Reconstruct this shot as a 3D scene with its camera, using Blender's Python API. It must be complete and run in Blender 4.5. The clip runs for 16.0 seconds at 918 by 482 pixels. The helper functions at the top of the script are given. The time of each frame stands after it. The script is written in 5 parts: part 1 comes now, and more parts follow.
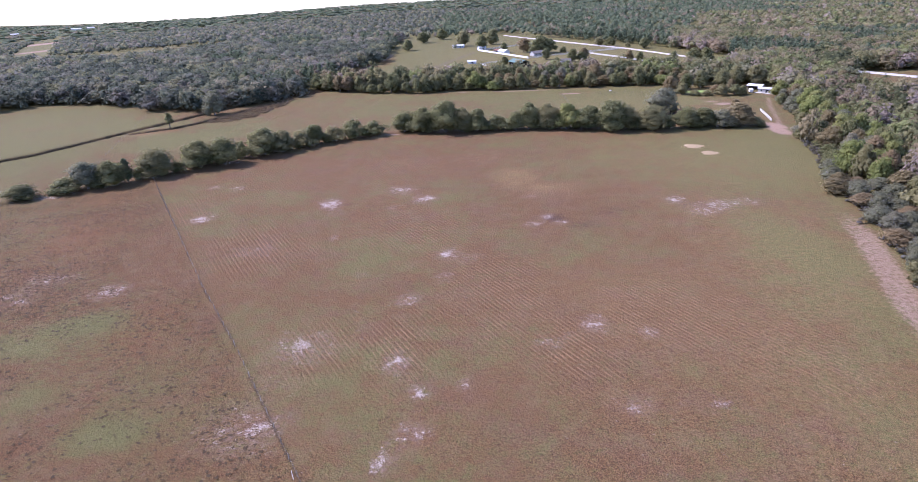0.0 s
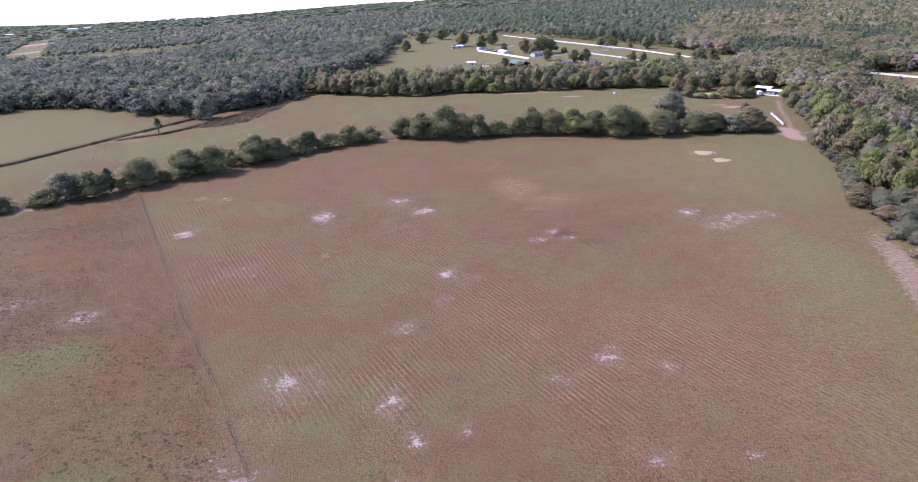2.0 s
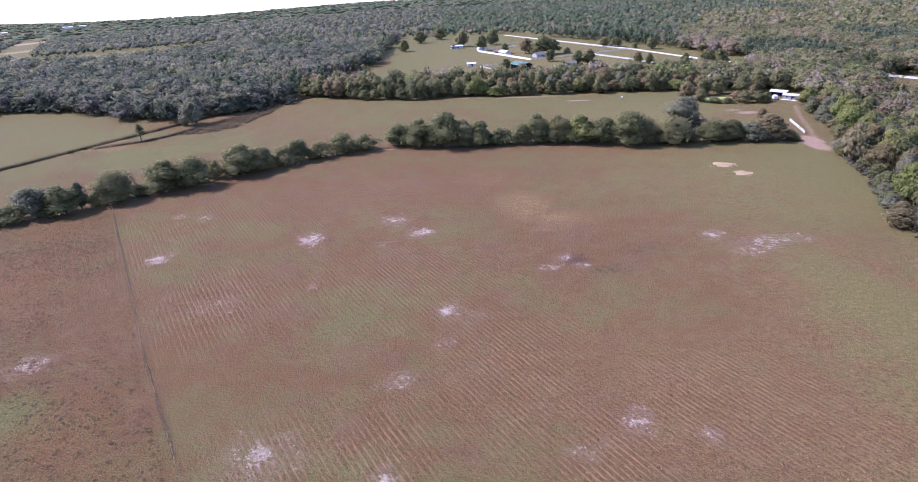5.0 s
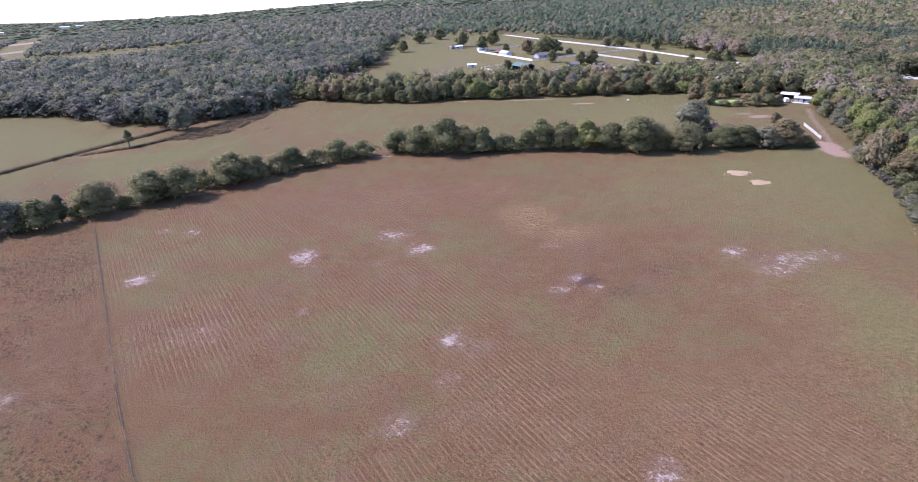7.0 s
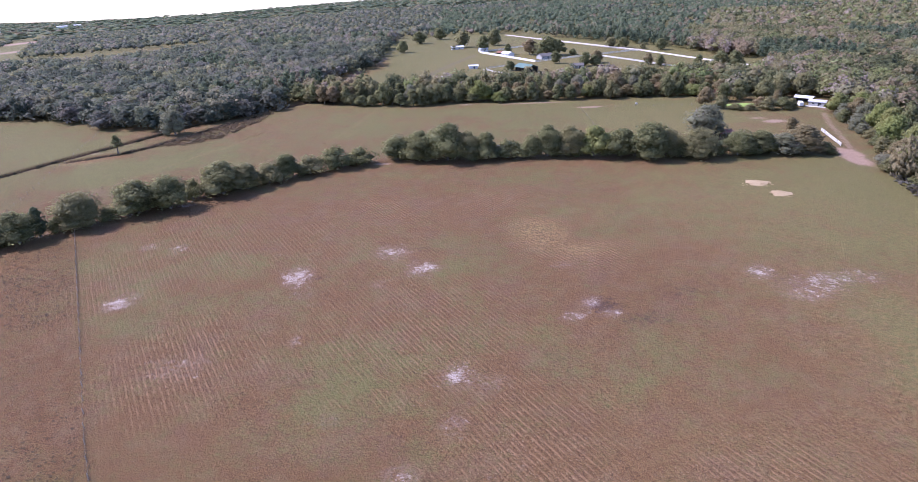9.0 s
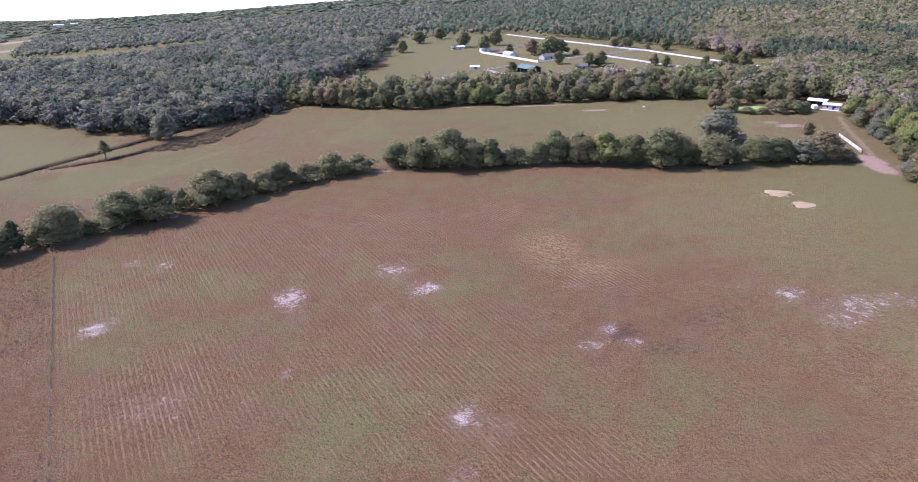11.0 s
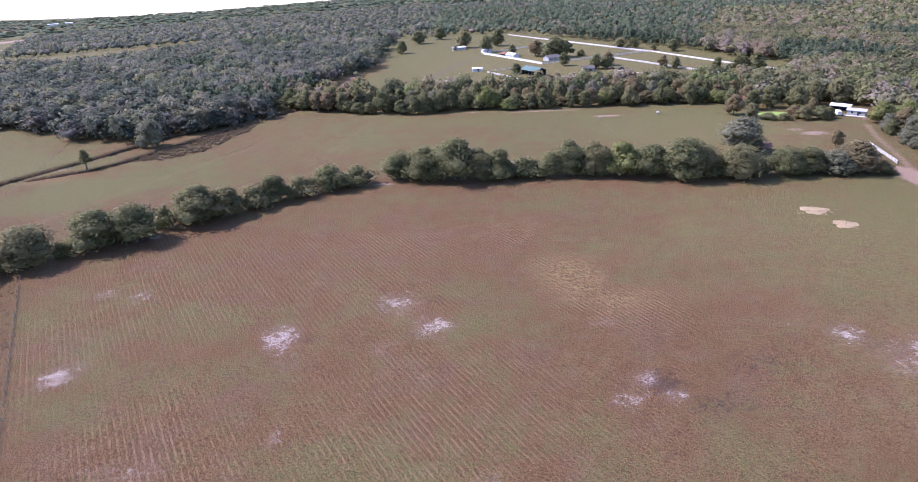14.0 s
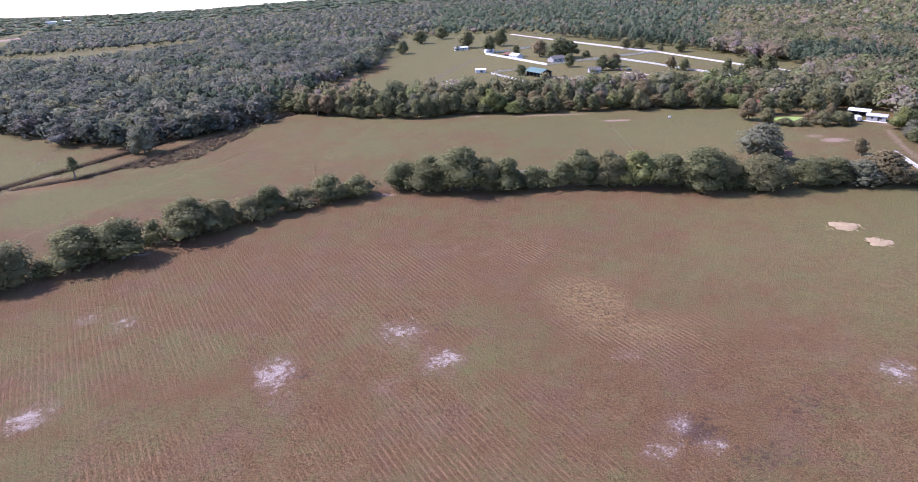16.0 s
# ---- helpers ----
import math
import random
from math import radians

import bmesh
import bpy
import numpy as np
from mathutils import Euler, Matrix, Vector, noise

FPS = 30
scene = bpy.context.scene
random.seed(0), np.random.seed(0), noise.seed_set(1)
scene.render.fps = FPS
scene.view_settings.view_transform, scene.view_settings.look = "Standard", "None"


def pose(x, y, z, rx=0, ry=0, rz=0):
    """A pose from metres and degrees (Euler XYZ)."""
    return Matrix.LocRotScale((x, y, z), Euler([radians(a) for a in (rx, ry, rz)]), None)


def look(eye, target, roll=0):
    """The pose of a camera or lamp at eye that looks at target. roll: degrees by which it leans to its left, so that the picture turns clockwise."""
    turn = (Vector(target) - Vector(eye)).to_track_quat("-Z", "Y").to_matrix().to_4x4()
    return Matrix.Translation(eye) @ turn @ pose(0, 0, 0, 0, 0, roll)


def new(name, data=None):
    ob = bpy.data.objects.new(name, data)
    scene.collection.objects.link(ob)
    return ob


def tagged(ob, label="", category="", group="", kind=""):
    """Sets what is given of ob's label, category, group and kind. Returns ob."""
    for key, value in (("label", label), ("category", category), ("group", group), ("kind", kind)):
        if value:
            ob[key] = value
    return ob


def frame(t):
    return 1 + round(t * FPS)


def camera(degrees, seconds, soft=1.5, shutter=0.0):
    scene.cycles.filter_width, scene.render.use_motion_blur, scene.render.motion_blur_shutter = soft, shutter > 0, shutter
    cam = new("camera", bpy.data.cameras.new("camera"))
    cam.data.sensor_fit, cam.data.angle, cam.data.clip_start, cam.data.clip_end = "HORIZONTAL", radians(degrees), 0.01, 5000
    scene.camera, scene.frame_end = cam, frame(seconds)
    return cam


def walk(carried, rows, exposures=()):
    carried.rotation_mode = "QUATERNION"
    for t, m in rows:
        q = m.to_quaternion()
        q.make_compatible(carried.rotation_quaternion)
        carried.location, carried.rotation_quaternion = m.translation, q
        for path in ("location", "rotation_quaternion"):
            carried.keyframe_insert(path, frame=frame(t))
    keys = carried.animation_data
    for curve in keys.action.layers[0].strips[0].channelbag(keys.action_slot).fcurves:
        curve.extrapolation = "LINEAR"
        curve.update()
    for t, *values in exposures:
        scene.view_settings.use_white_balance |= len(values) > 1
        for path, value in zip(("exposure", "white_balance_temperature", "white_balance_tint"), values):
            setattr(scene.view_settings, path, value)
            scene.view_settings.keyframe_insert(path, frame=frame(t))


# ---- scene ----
cam = camera(74.2, 16.0, 0.8)
PATH = [
    (0, (3.942, -6.281, 75.247), (3.902, -4.443, 74.46), -1.9),
    (1.5, (3.622, 4.021, 75.409), (3.584, 5.859, 74.62), -2.0),
    (3.5, (2.894, 18.342, 75.319), (2.86, 20.179, 74.527), -1.9),
    (7, (1.374, 42.311, 75.569), (1.343, 44.145, 74.772), -2.0),
    (9, (-0.166, 56.223, 75.511), (-0.196, 58.056, 74.712), -2.0),
    (12.5, (-3.449, 79.266, 75.409), (-3.472, 81.097, 74.604), -1.9),
    (14.5, (-6.043, 92.595, 75.012), (-6.062, 94.425, 74.207), -1.9),
    (16, (-7.708, 102.602, 75.572), (-7.727, 104.431, 74.762), -1.8),
]
walk(cam, [(t, look(eye, target, roll)) for t, eye, target, roll in PATH],
     [(0, 1.34, 5430, 32.5), (16, 1.33, 5430, 32.5)])

# ---------------------------------------------------------------- light
SUN_EL, SUN_FROM = 46.0, Vector((-0.97, 0.20, 0.0)).normalized()
world = bpy.data.worlds.new("sky")
scene.world = world
world.use_nodes = True
wn = world.node_tree.nodes
sky = wn.new("ShaderNodeTexSky")
sky.sky_type, sky.sun_disc = "NISHITA", False
sky.sun_elevation = radians(SUN_EL)
sky.sun_rotation = math.atan2(SUN_FROM.x, SUN_FROM.y)
sky.air_density, sky.dust_density, sky.ozone_density = 0.9, 0.4, 1.5
wn["Background"].inputs["Strength"].default_value = 0.15
world.node_tree.links.new(sky.outputs["Color"], wn["Background"].inputs["Color"])
sun = new("sun", bpy.data.lights.new("sun", "SUN"))
sun.data.energy, sun.data.angle, sun.data.color = 3.6, radians(0.53), (1.0, 0.94, 0.86)
sun_dir = SUN_FROM * math.cos(radians(SUN_EL)) + Vector((0, 0, math.sin(radians(SUN_EL))))
sun.matrix_world = look(sun_dir * 500, (0, 0, 0))


# ---------------------------------------------------------------- helpers
def smooth(a, b, v):
    u = np.clip((np.asarray(v, float) - a) / (b - a), 0, 1)
    return u * u * (3 - 2 * u)


def lattice(x, y, size, seed):
    """Smooth value noise of 0 to 1 on arrays."""
    u, v = np.asarray(x, float) / size, np.asarray(y, float) / size
    i, j = np.floor(u).astype(np.int64), np.floor(v).astype(np.int64)
    fu, fv = u - i, v - j
    fu, fv = fu * fu * (3 - 2 * fu), fv * fv * (3 - 2 * fv)

    def h(a, b):
        n = (a * 374761393 + b * 668265263 + seed * 974711) & 0x7FFFFFFF
        n = ((n ^ (n >> 13)) * 1274126177) & 0x7FFFFFFF
        return ((n ^ (n >> 16)) & 0xFFFF) / 65535.0

    return (h(i, j) * (1 - fu) + h(i + 1, j) * fu) * (1 - fv) + (h(i, j + 1) * (1 - fu) + h(i + 1, j + 1) * fu) * fv


def fractal(x, y, size, seed, octaves=4):
    total, weight = 0.0, 0.0
    for k in range(octaves):
        total = total + lattice(x, y, size / 2**k, seed + 17 * k) / 1.6**k
        weight += 1 / 1.6**k
    return total / weight


def inside(poly, x, y):
    x, y = np.asarray(x, float), np.asarray(y, float)
    hit = np.zeros(x.shape, bool)
    for (ax, ay), (bx, by) in zip(poly, poly[1:] + poly[:1]):
        if ay != by:
            cross = (ay > y) != (by > y)
            hit ^= cross & (x < (bx - ax) * (y - ay) / (by - ay) + ax)
    return hit


def line_distance(line, x, y):
    x, y = np.asarray(x, float), np.asarray(y, float)
    best = np.full(x.shape, 1e9)
    for (ax, ay), (bx, by) in zip(line, line[1:]):
        dx, dy = bx - ax, by - ay
        u = np.clip(((x - ax) * dx + (y - ay) * dy) / (dx * dx + dy * dy), 0, 1)
        best = np.minimum(best, np.hypot(x - ax - u * dx, y - ay - u * dy))
    return best


def blobs(rows, x, y, seed, rough=0.6, grow=1.0):
    """The strongest of some ellipses (x, y, across, along, strength) with ragged borders."""
    out = np.zeros(np.shape(x))
    wob = (fractal(x, y, 9.0, seed, 3) - 0.5) * 2 * rough
    for cx, cy, rx, ry, s in rows:
        d = np.hypot((x - cx) / rx, (y - cy) / ry) / grow + wob
        out = np.maximum(out, s * smooth(1.9, 0.1, d))
    return out


DITCH = [(-300, 205), (-255, 258), (-219, 296), (-198, 338), (-180, 372), (-160, 412), (-146, 430), (-124, 452), (-108, 470)]

DITCH_B = [(-190, 338), (-172, 350), (-163, 362), (-155, 380), (-142, 408), (-130, 430)]


def ground_z(x, y):
    """The lie of the land: level near, falling away far to the west."""
    x, y = np.asarray(x, float), np.asarray(y, float)
    r, az = np.hypot(x, y), np.degrees(np.arctan2(x, np.maximum(y, 1e-6)))
    fall = np.interp(az, [-60, -37, -24, -15, -8, 5, 60], [0.046, 0.039, 0.029, 0.020, 0.011, 0.004, 0.0])
    far_fall = np.interp(az, [-60, -37, -31, -22, -14, -7, 5, 60], [0.0216, 0.0216, 0.0280, 0.0302, 0.0240, 0.0205, 0.0160, 0.010])
    z = -(np.clip(r - 850, 0, 1150) * fall + np.maximum(r - 2000, 0) * far_fall) * (y > 0)
    near = smooth(900, 500, r)
    z = z + near * (fractal(x, y, 60, 5, 3) - 0.5) * 0.7
    d = line_distance(DITCH, x, y)
    z = z - 2.1 * smooth(3.4, 0.9, d) * (y < 480)
    d = line_distance(DITCH_B, x, y)
    z = z - 1.7 * smooth(3.2, 0.9, d)
    return z


def gz(x, y):
    return float(ground_z(np.array([x]), np.array([y]))[0])


def mesh_of(name, verts, faces, mat, smooth_shade=False, tint=None, normals=None):
    """A mesh from arrays: verts (n, 3), faces (m, k)."""
    verts, faces = np.asarray(verts, np.float32), np.asarray(faces, np.int32)
    me = bpy.data.meshes.new(name)
    me.vertices.add(len(verts))
    me.vertices.foreach_set("co", verts.ravel())
    k = faces.shape[1]
    me.loops.add(faces.size)
    me.loops.foreach_set("vertex_index", faces.ravel())
    me.polygons.add(len(faces))
    me.polygons.foreach_set("loop_start", np.arange(0, faces.size, k, dtype=np.int32))
    me.update(calc_edges=True)
    if smooth_shade or normals is not None:
        me.polygons.foreach_set("use_smooth", np.ones(len(me.polygons), bool))
    if tint is not None:
        me.attributes.new("tint", "FLOAT", "POINT").data.foreach_set("value", np.asarray(tint, np.float32))
    me.materials.append(mat)
    if normals is not None:
        me.normals_split_custom_set_from_vertices(np.asarray(normals, np.float32).tolist())
    return me


def part(name, bm, material, parent, label=""):
    me = bpy.data.meshes.new(name)
    bm.to_mesh(me)
    bm.free()
    me.materials.append(material)
    ob = new(name, me)
    ob.parent = parent
    return tagged(ob, label)


def part_mesh(name, me, parent, label=""):
    ob = new(name, me)
    ob.parent = parent
    return tagged(ob, label)


def box(bm, cx, cy, cz, sx, sy, sz, turn=0.0, bevel=0.0):
    m = pose(cx, cy, cz, 0, 0, turn) @ Matrix.Diagonal((sx, sy, sz, 1))
    made = bmesh.ops.create_cube(bm, size=1.0, matrix=m)["verts"]
    if bevel:
        edges = list({e for v in made for e in v.link_edges})
        bmesh.ops.bevel(bm, geom=edges, offset=bevel, segments=1, affect="EDGES")
    return made


def tube(bm, a, b, r0, r1, sides=7):
    a, b = Vector(a), Vector(b)
    d = b - a
    m = Matrix.Translation((a + b) / 2) @ d.to_track_quat("Z", "Y").to_matrix().to_4x4()
    bmesh.ops.create_cone(bm, cap_ends=True, segments=sides, radius1=r0, radius2=r1, depth=d.length, matrix=m)


def thing(name, x, y, label, category, group="", turn=0.0, z=None):
    ob = new(name)
    ob.matrix_basis = pose(x, y, gz(x, y) if z is None else z, 0, 0, turn)
    return tagged(ob, label, category, group)


# ---------------------------------------------------------------- materials
class Nodes:
    """A short way to write node trees."""

    def __init__(self, name, rough=0.9, metal=0.0, spec=0.3):
        self.mat = bpy.data.materials.new(name)
        self.mat.use_nodes = True
        self.tree = self.mat.node_tree
        self.bsdf = self.tree.nodes["Principled BSDF"]
        self.bsdf.inputs["Roughness"].default_value = rough
        self.bsdf.inputs["Metallic"].default_value = metal
        self.bsdf.inputs["Specular IOR Level"].default_value = spec
        self.place = self.tree.nodes.new("ShaderNodeNewGeometry").outputs["Position"]

    def put(self, socket, value):
        if isinstance(value, bpy.types.NodeSocket):
            self.tree.links.new(value, socket)
        elif isinstance(value, tuple) and len(value) == 3:
            socket.default_value = (*value, 1.0) if socket.type == "RGBA" else value
        else:
            socket.default_value = value

    def noise(self, scale, detail=4.0, rough=0.55, at=None, distort=0.0):
        n = self.tree.nodes.new("ShaderNodeTexNoise")
        self.put(n.inputs["Vector"], at or self.place)
        n.inputs["Scale"].default_value, n.inputs["Detail"].default_value = scale, detail
        n.inputs["Roughness"].default_value, n.inputs["Distortion"].default_value = rough, distort
        return n.outputs["Fac"]

    def ramp(self, value, low, high, a=0.0, b=1.0):
        n = self.tree.nodes.new("ShaderNodeMapRange")
        n.interpolation_type = "SMOOTHSTEP"
        for s, v in zip(("Value", "From Min", "From Max", "To Min", "To Max"), (value, low, high, a, b)):
            self.put(n.inputs[s], v)
        return n.outputs["Result"]

    def math(self, op, a, b=0.0, clamp=False):
        n = self.tree.nodes.new("ShaderNodeMath")
        n.operation, n.use_clamp = op, clamp
        self.put(n.inputs[0], a), self.put(n.inputs[1], b)
        return n.outputs["Value"]

    def mix(self, f, a, b, blend="MIX"):
        n = self.tree.nodes.new("ShaderNodeMix")
        n.data_type, n.blend_type = "RGBA", blend
        self.put(n.inputs["Factor"], f), self.put(n.inputs["A"], a), self.put(n.inputs["B"], b)
        return [s for s in n.outputs if s.type == "RGBA"][0]

    def attr(self, name):
        n = self.tree.nodes.new("ShaderNodeAttribute")
        n.attribute_name = name
        return n.outputs["Fac"]

    def info(self):
        return self.tree.nodes.new("ShaderNodeObjectInfo").outputs["Random"]

    def island(self):
        return self.tree.nodes.new("ShaderNodeNewGeometry").outputs["Random Per Island"]

    def bump(self, height, strength, distance):
        n = self.tree.nodes.new("ShaderNodeBump")
        n.inputs["Strength"].default_value, n.inputs["Distance"].default_value = strength, distance
        self.put(n.inputs["Height"], height)
        self.put(self.bsdf.inputs["Normal"], n.outputs["Normal"])

    def done(self, color):
        self.put(self.bsdf.inputs["Base Color"], color)
        return self.mat


def leaf_material(name, dark, light, accent, single, shift=0.25):
    """Foliage: tone varies leaf clump by leaf clump and tree by tree."""
    n = Nodes(name, 0.75, 0.0, 0.25)
    tree_tone = n.info() if single else n.attr("tint")
    clump = n.island()
    c = n.mix(n.ramp(clump, 0.0, 1.0), dark, light)
    c = n.mix(n.math("MULTIPLY", n.ramp(tree_tone, 0.45, 1.0), shift * 2.6), c, accent)
    # mottled leaf tone, with the bumps' own darkening put into the colour
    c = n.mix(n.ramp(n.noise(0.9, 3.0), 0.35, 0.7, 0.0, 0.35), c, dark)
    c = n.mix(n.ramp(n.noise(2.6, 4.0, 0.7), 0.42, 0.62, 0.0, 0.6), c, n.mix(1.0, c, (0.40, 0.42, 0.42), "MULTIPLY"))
    n.bump(n.noise(2.2, 4.0, 0.7), 1.0, 0.6)
    back = n.tree.nodes.new("ShaderNodeBsdfTranslucent")
    n.put(back.inputs["Color"], n.mix(0.5, c, light))
    both = n.tree.nodes.new("ShaderNodeMixShader")
    both.inputs["Fac"].default_value = 0.45
    n.done(c)
    n.tree.links.new(n.bsdf.outputs[0], both.inputs[1])
    n.tree.links.new(back.outputs[0], both.inputs[2])
    n.tree.links.new(both.outputs[0], n.tree.nodes["Material Output"].inputs["Surface"])
    return n.mat


def plain(name, color, other, scale=1.5, rough=0.7, metal=0.0, bump=0.0):
    n = Nodes(name, rough, metal)
    f = n.ramp(n.noise(scale, 5.0, 0.6), 0.35, 0.7)
    g = n.ramp(n.noise(scale * 9, 3.0, 0.6), 0.4, 0.75, 0.0, 0.4)
    c = n.mix(g, n.mix(f, color, other), tuple(0.7 * v for v in color))
    if bump:
        n.bump(n.noise(scale * 12, 4.0), bump, 0.05)
    return n.done(c)


def ground_material():
    n = Nodes("field_ground", 0.95, 0.0, 0.12)
    dry, sand, rows, straw, dirt, tuft, dark_ground, rust = (n.attr(a) for a in ("dry", "sand", "rows", "straw", "dirt", "tuft", "dark_ground", "rust"))
    fine = n.noise(5.0, 5.0, 0.72)
    clump = n.noise(1.5, 4.0, 0.68)
    green = n.mix(n.ramp(fine, 0.40, 0.60), (0.106, 0.115, 0.037), (0.272, 0.280, 0.103))
    brown = n.mix(n.ramp(fine, 0.42, 0.58), (0.100, 0.050, 0.022), (0.322, 0.172, 0.082))
    mauve = n.mix(n.ramp(fine, 0.42, 0.58), (0.110, 0.056, 0.036), (0.318, 0.178, 0.108))
    brown = n.mix(n.ramp(n.noise(0.07, 8.0, 0.75), 0.46, 0.64), brown, mauve)
    ragged = n.math("ADD", n.math("MULTIPLY", n.math("SUBTRACT", n.noise(0.085, 10.0, 0.80), 0.5), 3.2), n.math("MULTIPLY", n.math("SUBTRACT", n.noise(0.6, 6.0, 0.8), 0.5), 1.6))
    dried = n.ramp(n.math("ADD", dry, ragged), -0.05, 1.10, 0.08, 0.86)
    c = n.mix(dried, green, brown)
    parched = n.ramp(dried, 0.05, 0.70, 0.50, 1.0)
    c = n.mix(n.math("MULTIPLY", tuft, n.ramp(n.noise(0.5, 7.0, 0.78), 0.36, 0.60, 0.10, 0.80)), c, n.mix(n.ramp(fine, 0.4, 0.6), (0.105, 0.052, 0.022), (0.270, 0.150, 0.066)))
    c = n.mix(n.math("MULTIPLY", parched, n.ramp(n.noise(0.16, 6.0, 0.70), 0.48, 0.72, 0.0, 0.55)), c, (0.262, 0.200, 0.106))
    c = n.mix(n.math("MULTIPLY", parched, n.ramp(n.noise(0.42, 8.0, 0.82), 0.50, 0.70, 0.0, 0.55)), c, (0.098, 0.058, 0.034))
    c = n.mix(rust, c, n.mix(n.ramp(fine, 0.35, 0.65), (0.150, 0.066, 0.026), (0.330, 0.170, 0.070)))
    # drilled rows run along the fence line
    turn = n.tree.nodes.new("ShaderNodeVectorRotate")
    turn.rotation_type = "Z_AXIS"
    n.put(turn.inputs["Vector"], n.place)
    turn.inputs["Angle"].default_value = math.atan2(0.848, 0.53)
    wave = n.tree.nodes.new("ShaderNodeTexWave")
    wave.bands_direction = "Y"
    n.put(wave.inputs["Vector"], turn.outputs["Vector"])
    for key, v in (("Scale", 0.262), ("Distortion", 1.3), ("Detail", 3.0), ("Detail Scale", 0.7), ("Detail Roughness", 0.65)):
        wave.inputs[key].default_value = v
    broken = n.ramp(n.noise(0.30, 8.0, 0.80), 0.40, 0.60)
    drilled = n.math("MULTIPLY", broken, rows)
    stripe = n.math("MULTIPLY", n.ramp(wave.outputs["Fac"], 0.62, 0.92), drilled)
    furrow = n.math("MULTIPLY", n.ramp(wave.outputs["Fac"], 0.40, 0.10), drilled)
    c = n.mix(n.math("MULTIPLY", furrow, 0.30), c, (0.098, 0.052, 0.028))
    c = n.mix(n.math("MULTIPLY", stripe, 0.75), c, (0.46, 0.300, 0.165))
    c = n.mix(n.math("MULTIPLY", n.math("MULTIPLY", straw, n.ramp(n.noise(0.8, 6.0, 0.8), 0.42, 0.62)), 0.8), c, n.mix(n.ramp(fine, 0.3, 0.7), (0.29, 0.205, 0.080), (0.46, 0.335, 0.155)))
    c = n.mix(n.math("MULTIPLY", n.ramp(n.math("ADD", dark_ground, n.math("MULTIPLY", n.math("SUBTRACT", n.noise(0.7, 7.0, 0.8), 0.5), 3.0)), 0.35, 1.0), 0.82), c, (0.080, 0.050, 0.042))
    # bare sand shows through in ragged specks, thinned along the rows
    speck = n.math("ADD", n.noise(1.9, 8.0, 0.86), n.math("MULTIPLY", n.math("SUBTRACT", n.noise(0.33, 5.0, 0.75), 0.5), 0.9))
    bare = n.ramp(n.math("ADD", sand, n.math("MULTIPLY", n.math("SUBTRACT", speck, 0.5), 3.6)), 0.56, 1.22, 0.0, 0.86)
    c = n.mix(n.math("MULTIPLY", n.math("MULTIPLY", n.ramp(sand, 0.02, 0.5), n.ramp(n.noise(0.7, 8.0, 0.82), 0.44, 0.60)), 0.55), c, (0.330, 0.232, 0.185))
    c = n.mix(bare, c, n.mix(n.ramp(fine, 0.38, 0.62), (0.44, 0.365, 0.32), (0.86, 0.785, 0.71)))
    path = n.ramp(n.math("ADD", dirt, n.math("MULTIPLY", n.math("SUBTRACT", n.noise(0.8, 5.0, 0.7), 0.5), 0.9)), 0.35, 0.75)
    c = n.mix(path, c, n.mix(n.ramp(fine, 0.3, 0.7), (0.34, 0.235, 0.165), (0.58, 0.445, 0.345)))
    # tufts and the dark gaps between them, their shade put into the colour
    c = n.mix(n.ramp(n.noise(1.1, 6.0, 0.82), 0.55, 0.63, 0.0, 0.6), c, (0.092, 0.052, 0.027))
    c = n.mix(n.math("MULTIPLY", parched, n.ramp(n.noise(0.85, 7.0, 0.86), 0.57, 0.66, 0.0, 0.45)), c, (0.40, 0.275, 0.15))
    spots = n.ramp(n.noise(3.2, 4.0, 0.7), 0.56, 0.65)
    c = n.mix(n.math("MULTIPLY", spots, n.math("ADD", n.math("MULTIPLY", tuft, 0.36), 0.62)), c, (0.070, 0.045, 0.026))
    c = n.mix(n.math("MULTIPLY", parched, n.ramp(n.noise(4.3, 4.0, 0.7), 0.58, 0.66, 0.0, 0.55)), c, (0.43, 0.30, 0.19))
    n.bump(n.math("ADD", n.math("MULTIPLY", fine, 0.6), n.math("ADD", n.math("MULTIPLY", clump, 1.3), n.math("MULTIPLY", stripe, 0.35))), 0.9, 0.42)
    return n.done(n.mix(1.0, c, (0.594, 0.534, 0.497), "MULTIPLY"))


